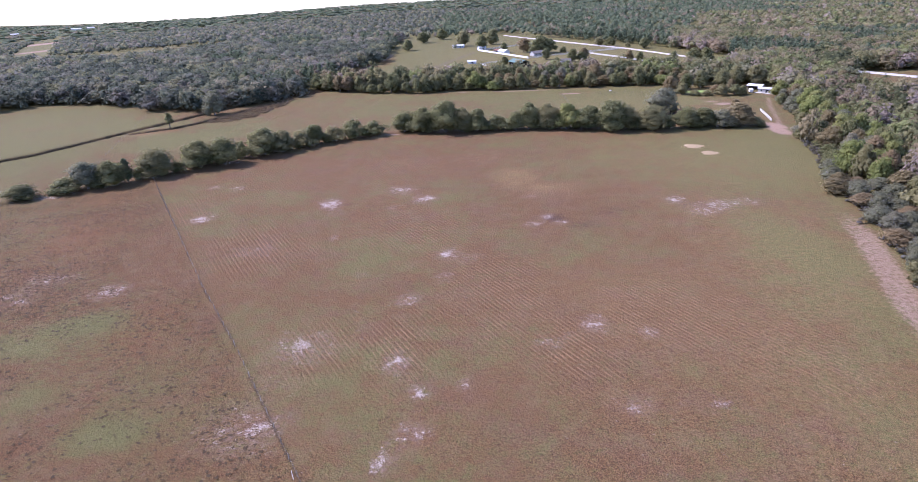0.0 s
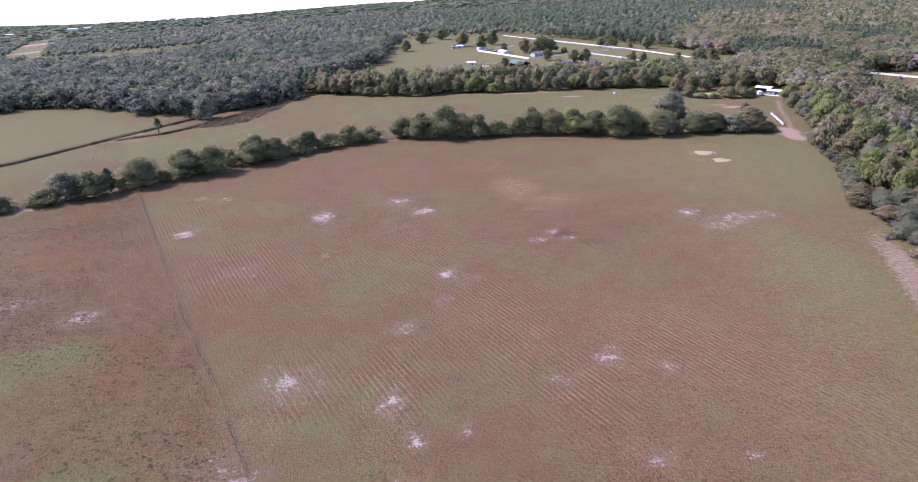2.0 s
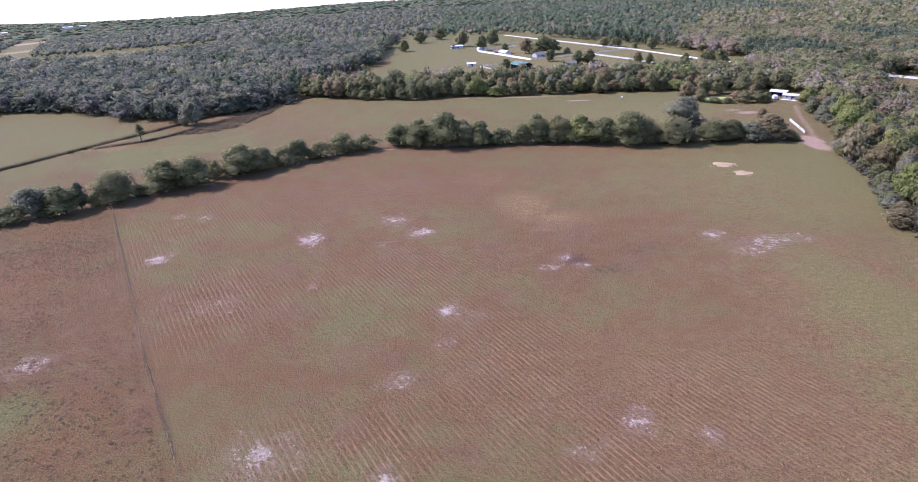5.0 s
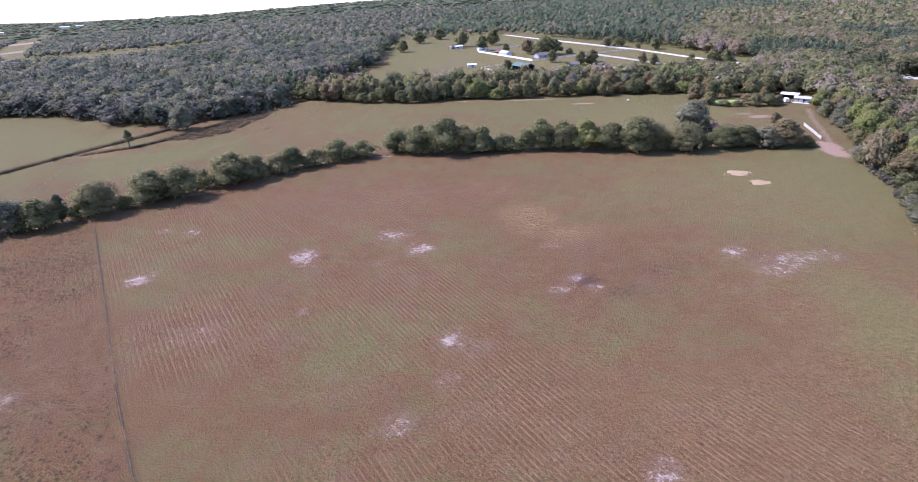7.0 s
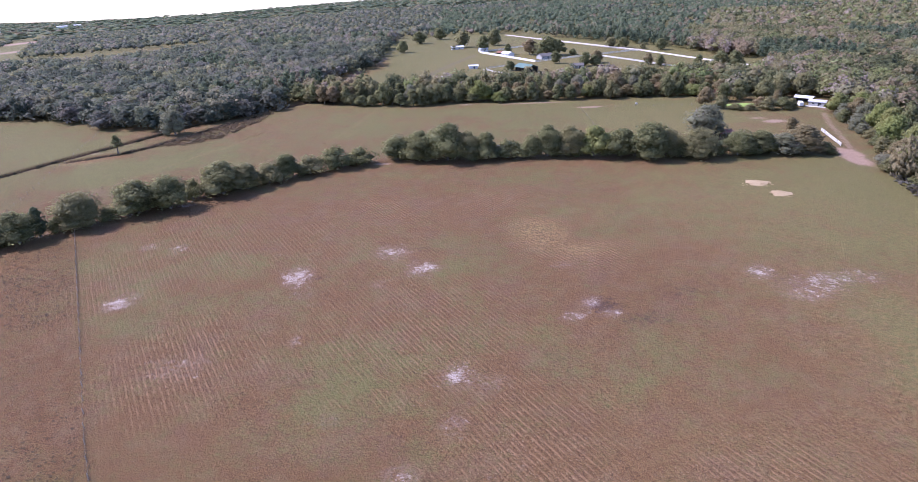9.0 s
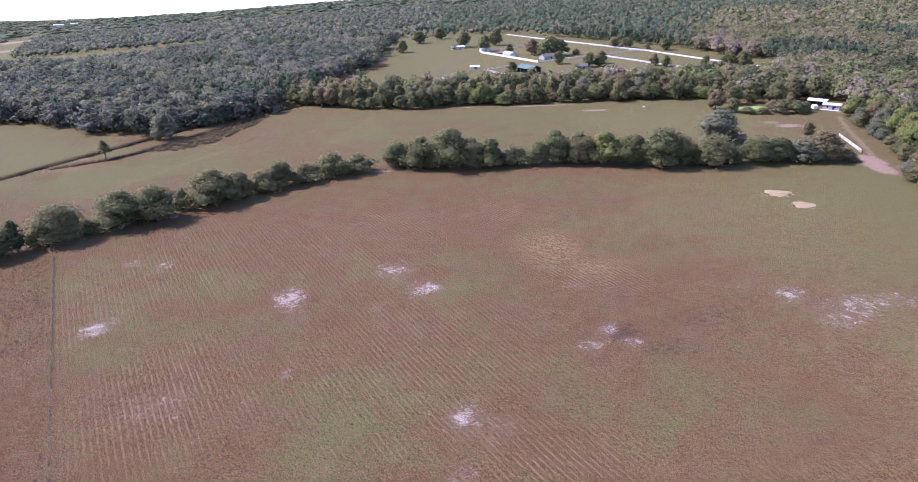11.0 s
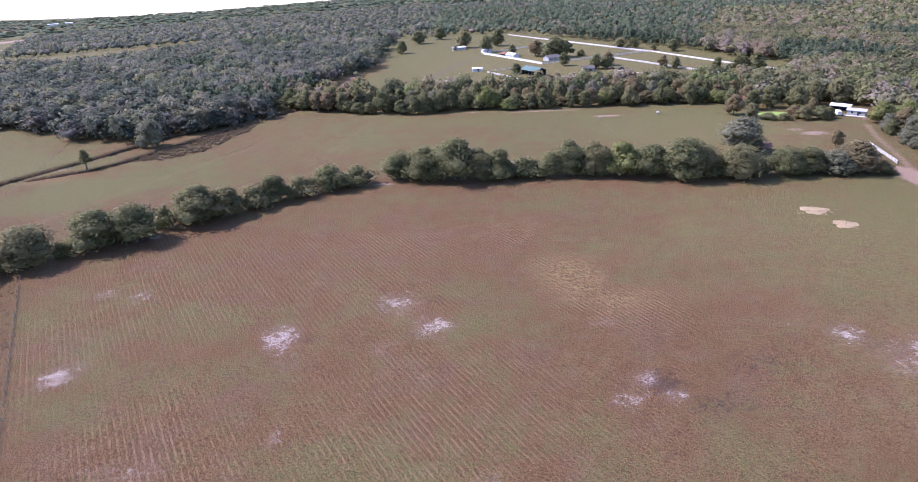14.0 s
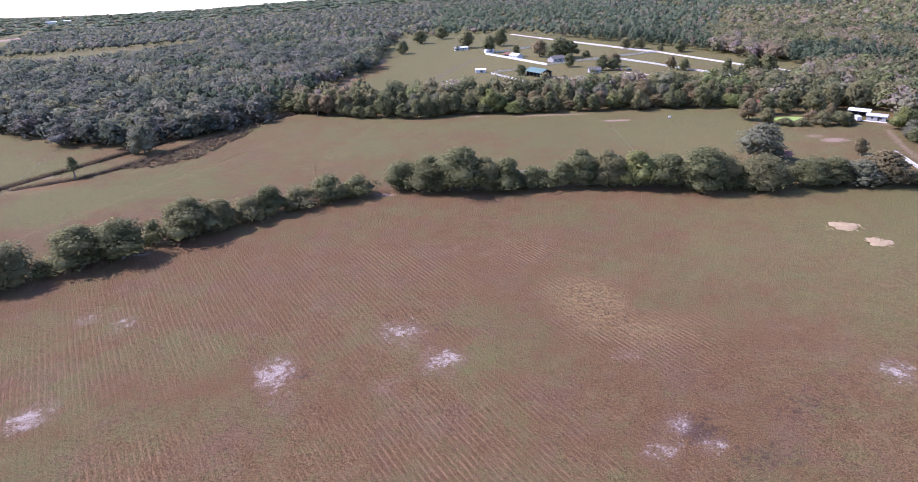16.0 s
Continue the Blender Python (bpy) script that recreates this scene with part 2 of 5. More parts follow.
def wood_material(name, palette):
    """Foliage of a whole wood: each tree takes its tone from a palette, each leaf clump varies it."""
    n = Nodes(name, 0.8, 0.0, 0.2)
    ramp = n.tree.nodes.new("ShaderNodeValToRGB")
    stops = ramp.color_ramp.elements
    while len(stops) < len(palette):
        stops.new(0.5)
    for stop, (at, color) in zip(stops, palette):
        stop.position, stop.color = at, (*color, 1.0)
    n.put(ramp.inputs["Fac"], n.attr("tint"))
    c = ramp.outputs["Color"]
    c = n.mix(n.ramp(n.island(), 0.0, 1.0, 0.0, 0.75), c, n.mix(1.0, c, (1.32, 1.32, 1.28), "MULTIPLY"))
    # leaf mottling; the shade between clumps is put into the colour too
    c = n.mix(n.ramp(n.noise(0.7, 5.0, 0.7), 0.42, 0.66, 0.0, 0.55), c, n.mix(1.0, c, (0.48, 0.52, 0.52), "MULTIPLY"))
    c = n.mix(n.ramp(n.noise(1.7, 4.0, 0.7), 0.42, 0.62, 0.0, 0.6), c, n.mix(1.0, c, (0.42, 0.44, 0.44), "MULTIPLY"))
    n.bump(n.noise(1.1, 4.0, 0.7), 1.0, 1.2)
    back = n.tree.nodes.new("ShaderNodeBsdfTranslucent")
    n.put(back.inputs["Color"], c)
    both = n.tree.nodes.new("ShaderNodeMixShader")
    both.inputs["Fac"].default_value = 0.45
    n.done(c)
    n.tree.links.new(n.bsdf.outputs[0], both.inputs[1])
    n.tree.links.new(back.outputs[0], both.inputs[2])
    n.tree.links.new(both.outputs[0], n.tree.nodes["Material Output"].inputs["Surface"])
    return n.mat


LEAF = {}
for kind, dark, light, accent in (
    ("oak", (0.097, 0.104, 0.041), (0.298, 0.282, 0.122), (0.322, 0.266, 0.128)),
    ("grey", (0.160, 0.154, 0.094), (0.285, 0.276, 0.165), (0.285, 0.248, 0.180)),
    ("rust", (0.171, 0.137, 0.063), (0.356, 0.276, 0.140), (0.373, 0.250, 0.142)),
    ("lime", (0.149, 0.171, 0.046), (0.320, 0.327, 0.106), (0.328, 0.290, 0.111)),
    ("pine", (0.091, 0.111, 0.057), (0.185, 0.209, 0.106), (0.214, 0.209, 0.111)),
):
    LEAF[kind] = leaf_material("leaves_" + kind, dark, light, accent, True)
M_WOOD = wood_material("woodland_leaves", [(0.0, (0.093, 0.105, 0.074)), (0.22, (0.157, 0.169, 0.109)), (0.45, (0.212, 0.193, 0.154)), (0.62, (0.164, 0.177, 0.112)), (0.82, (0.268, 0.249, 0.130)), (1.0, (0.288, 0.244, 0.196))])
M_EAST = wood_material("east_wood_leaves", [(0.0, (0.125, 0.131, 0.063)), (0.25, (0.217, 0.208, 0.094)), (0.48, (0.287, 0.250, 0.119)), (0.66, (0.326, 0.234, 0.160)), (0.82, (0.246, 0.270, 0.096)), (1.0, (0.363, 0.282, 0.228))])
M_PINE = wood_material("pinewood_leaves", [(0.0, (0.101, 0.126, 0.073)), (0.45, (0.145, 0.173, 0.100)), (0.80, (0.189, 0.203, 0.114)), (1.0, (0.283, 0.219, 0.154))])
M_BARK = plain("bark", (0.105, 0.085, 0.066), (0.17, 0.145, 0.12), 2.5, 0.95, 0.0, 0.6)
M_TWIG = plain("bare_twigs", (0.23, 0.20, 0.18), (0.32, 0.285, 0.26), 1.2, 0.95)
M_WHITE = plain("white_board_paint", (0.64, 0.61, 0.57), (0.54, 0.51, 0.47), 0.8, 0.55)
M_POST = plain("weathered_post_wood", (0.17, 0.14, 0.11), (0.26, 0.23, 0.19), 3.0, 0.95, 0.0, 0.4)
M_GREENROOF = plain("green_metal_roof", (0.095, 0.150, 0.125), (0.125, 0.180, 0.152), 0.6, 0.6, 0.0)
M_WHITEROOF = plain("white_metal_roof", (0.60, 0.58, 0.56), (0.48, 0.46, 0.44), 0.5, 0.6, 0.0)
M_PALEROOF = plain("lilac_grey_metal_roof", (0.50, 0.47, 0.50), (0.40, 0.37, 0.39), 0.8, 0.45, 0.1)
M_GREYROOF = plain("grey_shingle_roof", (0.105, 0.090, 0.078), (0.150, 0.130, 0.115), 1.2, 0.9, 0.0, 0.3)
M_SIDING = plain("pale_siding", (0.36, 0.34, 0.31), (0.29, 0.27, 0.245), 1.0, 0.7)
M_DARK = plain("dark_opening", (0.030, 0.028, 0.027), (0.045, 0.042, 0.04), 1.0, 0.6)
M_GLASS = plain("dark_window_glass", (0.020, 0.024, 0.028), (0.03, 0.035, 0.04), 1.0, 0.08)
M_RUST = plain("rusty_roof_sheet", (0.20, 0.085, 0.055), (0.27, 0.13, 0.085), 1.5, 0.9, 0.0)
M_HAY = plain("loose_hay", (0.33, 0.240, 0.135), (0.27, 0.190, 0.10), 1.6, 0.95, 0.0, 0.3)
M_GRASS = plain("dry_tussock", (0.052, 0.032, 0.014), (0.088, 0.056, 0.026), 0.4, 0.95)
M_BANK = plain("dark_bank_weeds", (0.046, 0.028, 0.011), (0.078, 0.047, 0.018), 0.4, 0.95)
M_STRAWTUFT = plain("straw_tussock", (0.29, 0.195, 0.105), (0.22, 0.145, 0.08), 0.5, 0.95)
M_CONCRETE = plain("pale_concrete", (0.58, 0.55, 0.51), (0.47, 0.44, 0.40), 0.6, 0.9, 0.0, 0.2)
M_ASPHALT = plain("pale_lane", (0.50, 0.42, 0.37), (0.40, 0.33, 0.285), 0.08, 0.95)
M_RUT = plain("dark_rut_earth", (0.095, 0.068, 0.042), (0.14, 0.10, 0.062), 0.3, 0.95)
M_POND = plain("bright_pond_weed", (0.20, 0.27, 0.05), (0.27, 0.34, 0.09), 0.4, 0.6)
M_PAINT_RED = plain("dull_red_car_paint", (0.13, 0.035, 0.03), (0.10, 0.03, 0.028), 0.8, 0.3)
M_PAINT_DARK = plain("dark_car_paint", (0.035, 0.036, 0.04), (0.05, 0.05, 0.055), 0.8, 0.3)
M_TYRE = plain("tyre_rubber", (0.02, 0.02, 0.02), (0.03, 0.03, 0.03), 3.0, 0.9)

# ---------------------------------------------------------------- the lie of the clearings
MEADOW = [(84, -400), (92, 0), (104, 80), (113, 122), (119, 139), (129, 167), (134, 196), (133, 206), (147, 234), (156, 259), (162, 288), (171, 306), (180, 330), (186, 356), (193, 382), (206, 396), (217, 404), (219, 440),
          (150, 448), (70, 450), (5, 449), (-38, 444), (-92, 458), (-112, 474), (-118, 456), (-140, 430), (-158, 408), (-168, 400), (-193, 402), (-212, 405), (-224, 421), (-274, 440), (-313, 439), (-325, 419), (-400, 400), (-700, 420), (-700, -400)]
FARM = [(-106, 492), (-112, 545), (-108, 571), (-82, 654), (-92, 776), (-88, 915), (-20, 960), (80, 945), (130, 850), (205, 745), (258, 620), (262, 572), (225, 520), (150, 498), (0, 498)]
GLADE = [(250, 398), (258, 348), (330, 330), (430, 380), (430, 470), (306, 494), (284, 455)]
FAR_MEADOW = [(-480, 700), (-385, 690), (-300, 800), (-345, 930), (-362, 985), (-392, 1030), (-454, 985), (-530, 935), (-600, 880)]
FAR_CUT = [(-505, 690), (-460, 715), (-640, 960), (-860, 1330), (-1080, 1700), (-1160, 1700), (-940, 1330), (-700, 960)]
CLEAR = [MEADOW, FARM, GLADE, FAR_MEADOW, FAR_CUT]
FENCE_LINE = [(-133.5, 246), (-70.5, 142), (-51, 112), (-26, 71), (12, 9), (40, -37)]
LANE = [(60, 935), (82, 890), (130, 805), (182, 712), (224, 612), (246, 566), (262, 545)]

SAND_A = [(-92, 195, 3.0, 3.4, 0.9), (-48, 208, 3.2, 4.1, 1), (-13, 211, 3.6, 3.4, 1), (-22, 222, 4.2, 3.7, 0.9), (30, 189, 2, 2.3, 1), (-3, 160, 2.1, 2.6, 1), (3, 157, 3.5, 2.5, 0.4), (-13, 132, 2.4, 2.5, 0.8), (-35, 110, 6.1, 6.2, 0.5), (-36, 111, 2.4, 2, 1), (-32, 115, 2.8, 2.1, 0.6), (-13, 104, 1.8, 3.1, 0.9), (-38, 98, 5, 3.2, 0.3), (-38, 83, 6.1, 5.9, 0.5), (-36, 83, 3.1, 3.7, 0.8), (-12, 75, 1.4, 2.8, 0.9)]
SAND_B = [(-7, 93, 1.9, 1.9, 0.7), (-8, 81, 2.7, 2.3, 0.6), (2, 95, 0.9, 1.5, 0.7), (32, 118, 2.2, 2.7, 0.9), (26, 113, 1.1, 1.3, 0.6), (21, 110, 2.6, 2.4, 0.4), (44, 114, 1.6, 1.6, 0.8), (34, 87, 2.7, 1.7, 0.5), (51, 88, 1.1, 1.1, 0.9), (43, 88, 1.1, 1.1, 0.4), (78, 203, 2.9, 2.6, 0.9), (89, 196, 5, 5.1, 0.5), (94, 196, 2, 2.5, 0.8), (-96, 140, 3.3, 4, 0.8), (-118, 148, 5.3, 3.6, 0.5), (-119, 138, 5, 6.2, 0.4)]
SAND_C = [(88, 195, 6, 4, 0.6), (95, 198, 5, 3, 0.8), (102, 199, 5, 3, 0.6), (84, 191, 4, 3, 0.6), (165, 304, 5, 9, 0.5), (-91, 230, 2, 2, 0.9), (-101, 231, 2, 2, 0.8), (-63, 166, 4.7, 3.8, 0.45), (-4, 145, 2, 2.2, 0.6), (25, 183, 2.5, 1.7, 0.7), (34, 184, 2.2, 1.5, 0.9), (-44, 198, 2.3, 2.7, 0.3), (-41, 175, 0.9, 1.9, 0.6), (-13, 173, 1.1, 0.9, 0.5), (26, 211, 2.5, 1.8, 0.4), (-24, 202, 1.8, 2.3, 0.4), (-27, 147, 2.2, 2, 0.3), (-107, 270, 3, 1.6, 0.9), (-166, 224, 4, 1.6, 0.9), (1, 447, 3, 1.2, 0.8)]
GREEN_A = [(-90, 116, 13, 9, 1), (-67, 83, 6.7, 5.6, 1), (-25, 159, 12.4, 10.7, 1), (-19, 98, 7.3, 10.2, 0.7), (8, 107, 15.5, 9.2, 0.8), (-2, 77, 13.3, 8.7, 0.7), (29, 160, 13.9, 10.7, 0.8), (98, 137, 15, 35, 0.9), (78, 89, 10, 25, 0.8), (128, 245, 26, 43, 1), (18, 292, 59, 14, 0.6), (-81, 186, 12.5, 10.6, 0.7), (-69, 217, 14.7, 7.6, 0.8), (-37, 236, 13.4, 18, 0.6), (45, 237, 13, 19, 0.6), (78, 245, 22, 22, 0.8)]
GREEN_C = [(108, 395, 30, 26, 1), (125, 425, 24, 14, 0.9), (90, 360, 16, 16, 0.7), (-10, 425, 40, 12, 0.45), (-55, 395, 16, 26, 0.5), (-20, 360, 30, 14, 0.35), (-163, 310, 14, 14, 1), (-142, 330, 12, 16, 0.9), (-122, 352, 12, 16, 0.6), (-205, 360, 24, 22, 0.9), (-235, 300, 30, 40, 0.8), (-92, 121, 9, 6, 1.2), (-101, 112, 8, 5, 1.1), (-65, 82, 6, 4, 1.1), (-87, 92, 6, 5, 0.8), (146, 264, 12, 22, 0.9), (100, 160, 10, 20, 0.6)]
RUSTY = [(-103, 560, 10, 26, 0.9), (-92, 600, 8, 30, 0.9), (-79, 655, 6, 30, 0.8), (-176, 345, 9, 5, 0.8), (-183, 338, 8, 4, 0.9), (-160, 398, 12, 6, 0.35), (-395, 975, 40, 14, 0.7), (-440, 955, 50, 12, 0.6), (-126, 185, 16, 22, 0.55), (-138, 225, 10, 14, 0.5), (-75, 122, 8, 12, 0.35)]
GREEN_B = [(2, 182, 6.9, 6.9, 0.8), (0, 214, 7.6, 8.9, 0.7), (-25, 166, 8.6, 7.8, 0.8), (14, 174, 9, 7.1, 0.8), (95, 620, 60, 50, 0.8), (120, 760, 80, 60, 0.6), (105, 400, 35, 35, 0.6), (54, 97, 7, 6.4, 0.4), (-145, 175, 12, 24, 0.7), (-207, 278, 32, 54, 1), (-257, 377, 46, 45, 0.9), (123, 409, 30, 27, 1), (-173, 321, 52, 24, 0.6), (-21, 722, 50, 76, 0.7), (-51, 600, 36, 54, 0.6), (150, 285, 14, 22, 1), (70, 410, 26, 30, 0.4), (20, 385, 60, 20, 0.4)]
ROW_FIELDS = [(-78, 236, 26, 26, 0.45), (-35, 242, 30, 30, 0.42), (-100, 205, 14, 22, 0.4), (-62, 163, 13, 11.6, 0.8), (-31, 109, 9.3, 9.7, 0.7), (-13, 110, 6.7, 12, 0.9), (11, 135, 12, 20, 0.8), (26, 107, 9, 14, 0.9), (53, 123, 17, 15, 0.9), (72, 105, 11, 12, 0.6), (10, 264, 10, 10, 1), (22, 236, 9, 12, 0.9), (33, 219, 12, 9, 1), (-24, 259, 15, 15, 0.7), (-91, 213, 14, 15, 0.4), (-8, 181, 15, 6, 0.7), (-17, 195, 7, 8, 0.5), (-62, 169, 13, 15, 0.9), (-12, 176, 23, 20, 0.6)]
# straw patches; broad eastern ones also put the field's sunlit brightness into the colour
STRAW_AND_BRIGHT_SIDE = [(23, 234, 7, 10, 1.8), (32, 221, 9, 5, 1.2), (55, 122, 34, 36, 0.5), (110, 370, 50, 50, 0.6), (105, 250, 45, 50, 0.55), (80, 650, 110, 140, 0.6), (-60, 400, 90, 60, 0.2), (-240, 340, 80, 70, 0.3), (96, 150, 28, 60, 0.7), (76, 95, 24, 34, 0.65), (22, 238, 5, 9, 0.9), (25, 227, 4, 4, 1), (33, 219, 9, 5, 0.5), (58, 119, 6, 5, 0.6), (-183, 337, 12, 6, 0.9), (-62, 375, 3, 8, 0.6), (-102, 530, 18, 50, 1), (-98, 600, 15, 60, 1), (-86, 690, 12, 60, 0.9), (-480, 880, 60, 30, 0.3), (-380, 960, 25, 30, 0.4)]
DRIVE = [(-103, 535, 9, 40, 0.62), (-95, 605, 8, 45, 0.58), (-84, 690, 8, 50, 0.55), (163, 302, 5, 11, 1), (166, 313, 5, 9, 1), (163, 376, 9, 5, 0.7), (158, 384, 6, 4, 0.6), (118, 352, 9, 5, 0.5), (205, 402, 9, 5, 0.5), (-186, 352, 6, 4, 0.5), (75, 428, 9, 2, 0.9), (40, 446, 30, 3, 0.6), (30, 339, 6, 2, 0.4), (-31, 327, 5, 3, 0.4), (-37, 318, 5, 2, 0.7), (-1060, 1560, 60, 160, 1), (-760, 1130, 40, 150, 0.8), (-575, 812, 40, 10, 1)]
DRIVE_LINE = [(168, 312), (178, 340), (187, 366), (198, 392)]
EDGE_TRACK = [(88, 0), (100, 80), (109, 122), (115, 139), (124, 165), (130, 192), (141, 230), (151, 258), (158, 282)]
TRACKS = [[(-82, 289), (-62, 330), (-71, 353), (-55, 433)], [(-153, 286), (-139, 319), (-118, 365), (-101, 412)], [(-31, 574), (-17, 690), (14, 720)], [(45, 560), (20, 590), (60, 600), (160, 560)]]


# ---------------------------------------------------------------- ground
def graded(bands, south, north, far=4950):
    """Grid lines: bands of (start, step), then steps that grow by a ratio both ways."""
    line = []
    for (a, step), (b, _) in zip(bands, bands[1:]):
        n = max(1, round((b - a) / step))
        line += [a + (b - a) * k / n for k in range(n)]
    line.append(bands[-1][0])
    v, s = line[-1], bands[-2][1]
    while v < far:
        s *= north
        v += s
        line.append(min(v, far))
    v, s = line[0], bands[0][1]
    while v > -far:
        s *= south
        v -= s
        line.insert(0, max(v, -far))
    return np.array(line)


def build_ground():
    xs = graded([(-300, 2.6), (-218, 1.35), (-115, 2.0), (130, 2.6), (290, 0)], 1.16, 1.16)
    ys = graded([(60, 2.0), (288, 1.4), (447, 5.0), (640, 0)], 1.35, 1.08)
    gx, gy = np.meshgrid(xs, ys)
    x, y = gx.ravel(), gy.ravel()
    z = ground_z(x, y)
    nx, ny = len(xs), len(ys)
    i = np.arange(nx * (ny - 1)).reshape(ny - 1, nx)[:, :-1].ravel()
    faces = np.stack([i, i + 1, i + nx + 1, i + nx], 1)
    me = mesh_of("ground", np.stack([x, y, z], 1), faces, ground_material(), True)
    left = smooth(-2, 2, (x + 133.5) * -0.855 - (y - 246) * 0.519)
    south = (y < 330).astype(float)
    dry = 0.38 + 0.9 * (fractal(x, y, 55, 3, 4) - 0.42)
    dry = np.where((y < 322) & (x > -140), dry + 0.22, dry + 0.06)
    dry = dry + 0.30 * np.exp(-(((x + 40) / 70) ** 2 + ((y - 250) / 55) ** 2)) + 0.25 * smooth(40, 0, np.abs(x - 20)) * smooth(100, 150, y) * smooth(260, 180, y)
    dry = dry - 0.34 * np.maximum(blobs(GREEN_A, x, y, 11), blobs(GREEN_B, x, y, 12)) - 0.80 * blobs(GREEN_C, x, y, 13)
    dry = np.where(y > 480, dry - 0.48, dry) - 0.12 * smooth(0, 60, x) * (y > 322) * (y < 480) - 0.15 * smooth(-150, -200, x) * (y < 480) - 0.25 * smooth(60, 105, x) * (y < 320) * smooth(70, 120, y)
    dry = dry + 0.30 * np.exp(-(((x - 45) / 38) ** 2 + ((y - 115) / 38) ** 2)) + 0.15 * np.exp(-(((x - 75) / 40) ** 2 + ((y - 190) / 40) ** 2))
    sand = np.maximum(np.maximum(blobs(SAND_A, x, y, 21, 0.5, 1.25), blobs(SAND_B, x, y, 22, 0.5, 1.25)), blobs(SAND_C, x, y, 23, 0.5, 1.25))
    rows = np.clip(1.0 * blobs(ROW_FIELDS, x, y, 31) + 0.12 * (y < 315) * (x > -140) * (1 - left), 0, 1)
    straw = blobs(STRAW_AND_BRIGHT_SIDE, x, y, 41)
    dirt = blobs(DRIVE, x, y, 51, 0.4)
    dirt = np.maximum(dirt, 0.55 * smooth(5.0, 0.5, line_distance(DRIVE_LINE, x, y)))
    dirt = np.maximum(dirt, (0.26 + 0.34 * smooth(205, 160, y)) * smooth(8.5, 2.0, line_distance(EDGE_TRACK, x, y)))
    for line in TRACKS:
        straw = np.maximum(straw, 0.55 * smooth(2.6, 0.6, line_distance(line, x, y)))
    ditch = line_distance(DITCH, x, y)
    straw = np.maximum(straw, 0.25 * smooth(16, 8, ditch) * fractal(x, y, 14, 8, 2))
    tuft = np.clip(left * south * (0.30 + fractal(x, y, 30, 61, 3)) * smooth(-250, -150, x), 0, 1)
    tuft = tuft * (1 - np.clip(blobs(GREEN_C, x, y, 13), 0, 1))
    tuft = np.maximum(tuft, smooth(5, 1.5, ditch) * 1.0)
    dark_ground = blobs([(52, 193, 14, 4, 0.5), (-12, 141, 7, 4, 0.4), (33, 187, 6, 5, 1), (-43, 207, 5, 3, 0.6), (91, 197, 15, 9, 0.45), (-14, 224, 5, 3, 0.6), (40, 181, 9, 4, 0.6), (-148, 340, 30, 3, 0.4)], x, y, 62)
    # ground colour is darker close to both ditch lines
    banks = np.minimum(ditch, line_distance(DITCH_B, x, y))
    dark_ground = np.maximum(dark_ground, 1.2 * smooth(3.6, 1.8, banks) * (0.6 + 0.8 * fractal(x, y, 8, 64, 2)))
    for name, value in (("dry", dry), ("sand", sand), ("rows", rows), ("straw", straw), ("dirt", dirt), ("tuft", tuft), ("dark_ground", dark_ground), ("rust", 0.75 * blobs(RUSTY, x, y, 63))):
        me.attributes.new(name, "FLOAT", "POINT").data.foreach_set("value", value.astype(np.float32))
    tagged(new("ground", me), "wide flat pasture of dry brown and green grass", "ground", "", "structure")


build_ground()


# ---------------------------------------------------------------- trees
def rhombs(rng, at, normal, size):
    """Leaf clumps: one bent rhomb at each place, turned loosely along its normal."""
    n = len(at)
    out = normal / (np.linalg.norm(normal, axis=1)[:, None] + 1e-9)
    normal = out + rng.normal(0, 0.6, (n, 3))
    normal *= np.sign((normal * out).sum(1))[:, None]
    normal /= np.linalg.norm(normal, axis=1)[:, None] + 1e-9
    a = np.cross(normal, rng.normal(0, 1, (n, 3)))
    a /= np.linalg.norm(a, axis=1)[:, None] + 1e-9
    b = np.cross(normal, a)
    s = (size * rng.uniform(0.6, 1.35, n))[:, None]
    w = s * rng.uniform(0.5, 0.9, n)[:, None]
    lift = normal * s * 0.25
    v = np.stack([at - a * s, at - b * w + lift, at + a * s, at + b * w + lift], 1).reshape(-1, 3)
    f = np.arange(4 * n).reshape(n, 4)
    return v, f, np.repeat(out * 0.72 + normal * 0.28, 4, axis=0)


def sphere_points(rng, n):
    p = rng.normal(0, 1, (n, 3))
    return p / np.linalg.norm(p, axis=1)[:, None]


def hull(rng, centre, radius, rings=4, around=7):
    """A rough closed lump of quads."""
    v, f = [], []
    for i in range(rings + 1):
        th = math.pi * (0.04 + 0.92 * i / rings)
        for j in range(around):
            ph = 2 * math.pi * (j + 0.5 * (i % 2)) / around
            k = rng.uniform(0.85, 1.12)
            v.append((centre[0] + radius[0] * k * math.sin(th) * math.cos(ph), centre[1] + radius[1] * k * math.sin(th) * math.sin(ph), centre[2] + radius[2] * k * math.cos(th)))
    for i in range(rings):
        for j in range(around):
            a, b = i * around + j, i * around + (j + 1) % around
            f.append((a, a + around, b + around, b))
    return np.array(v), np.array(f)


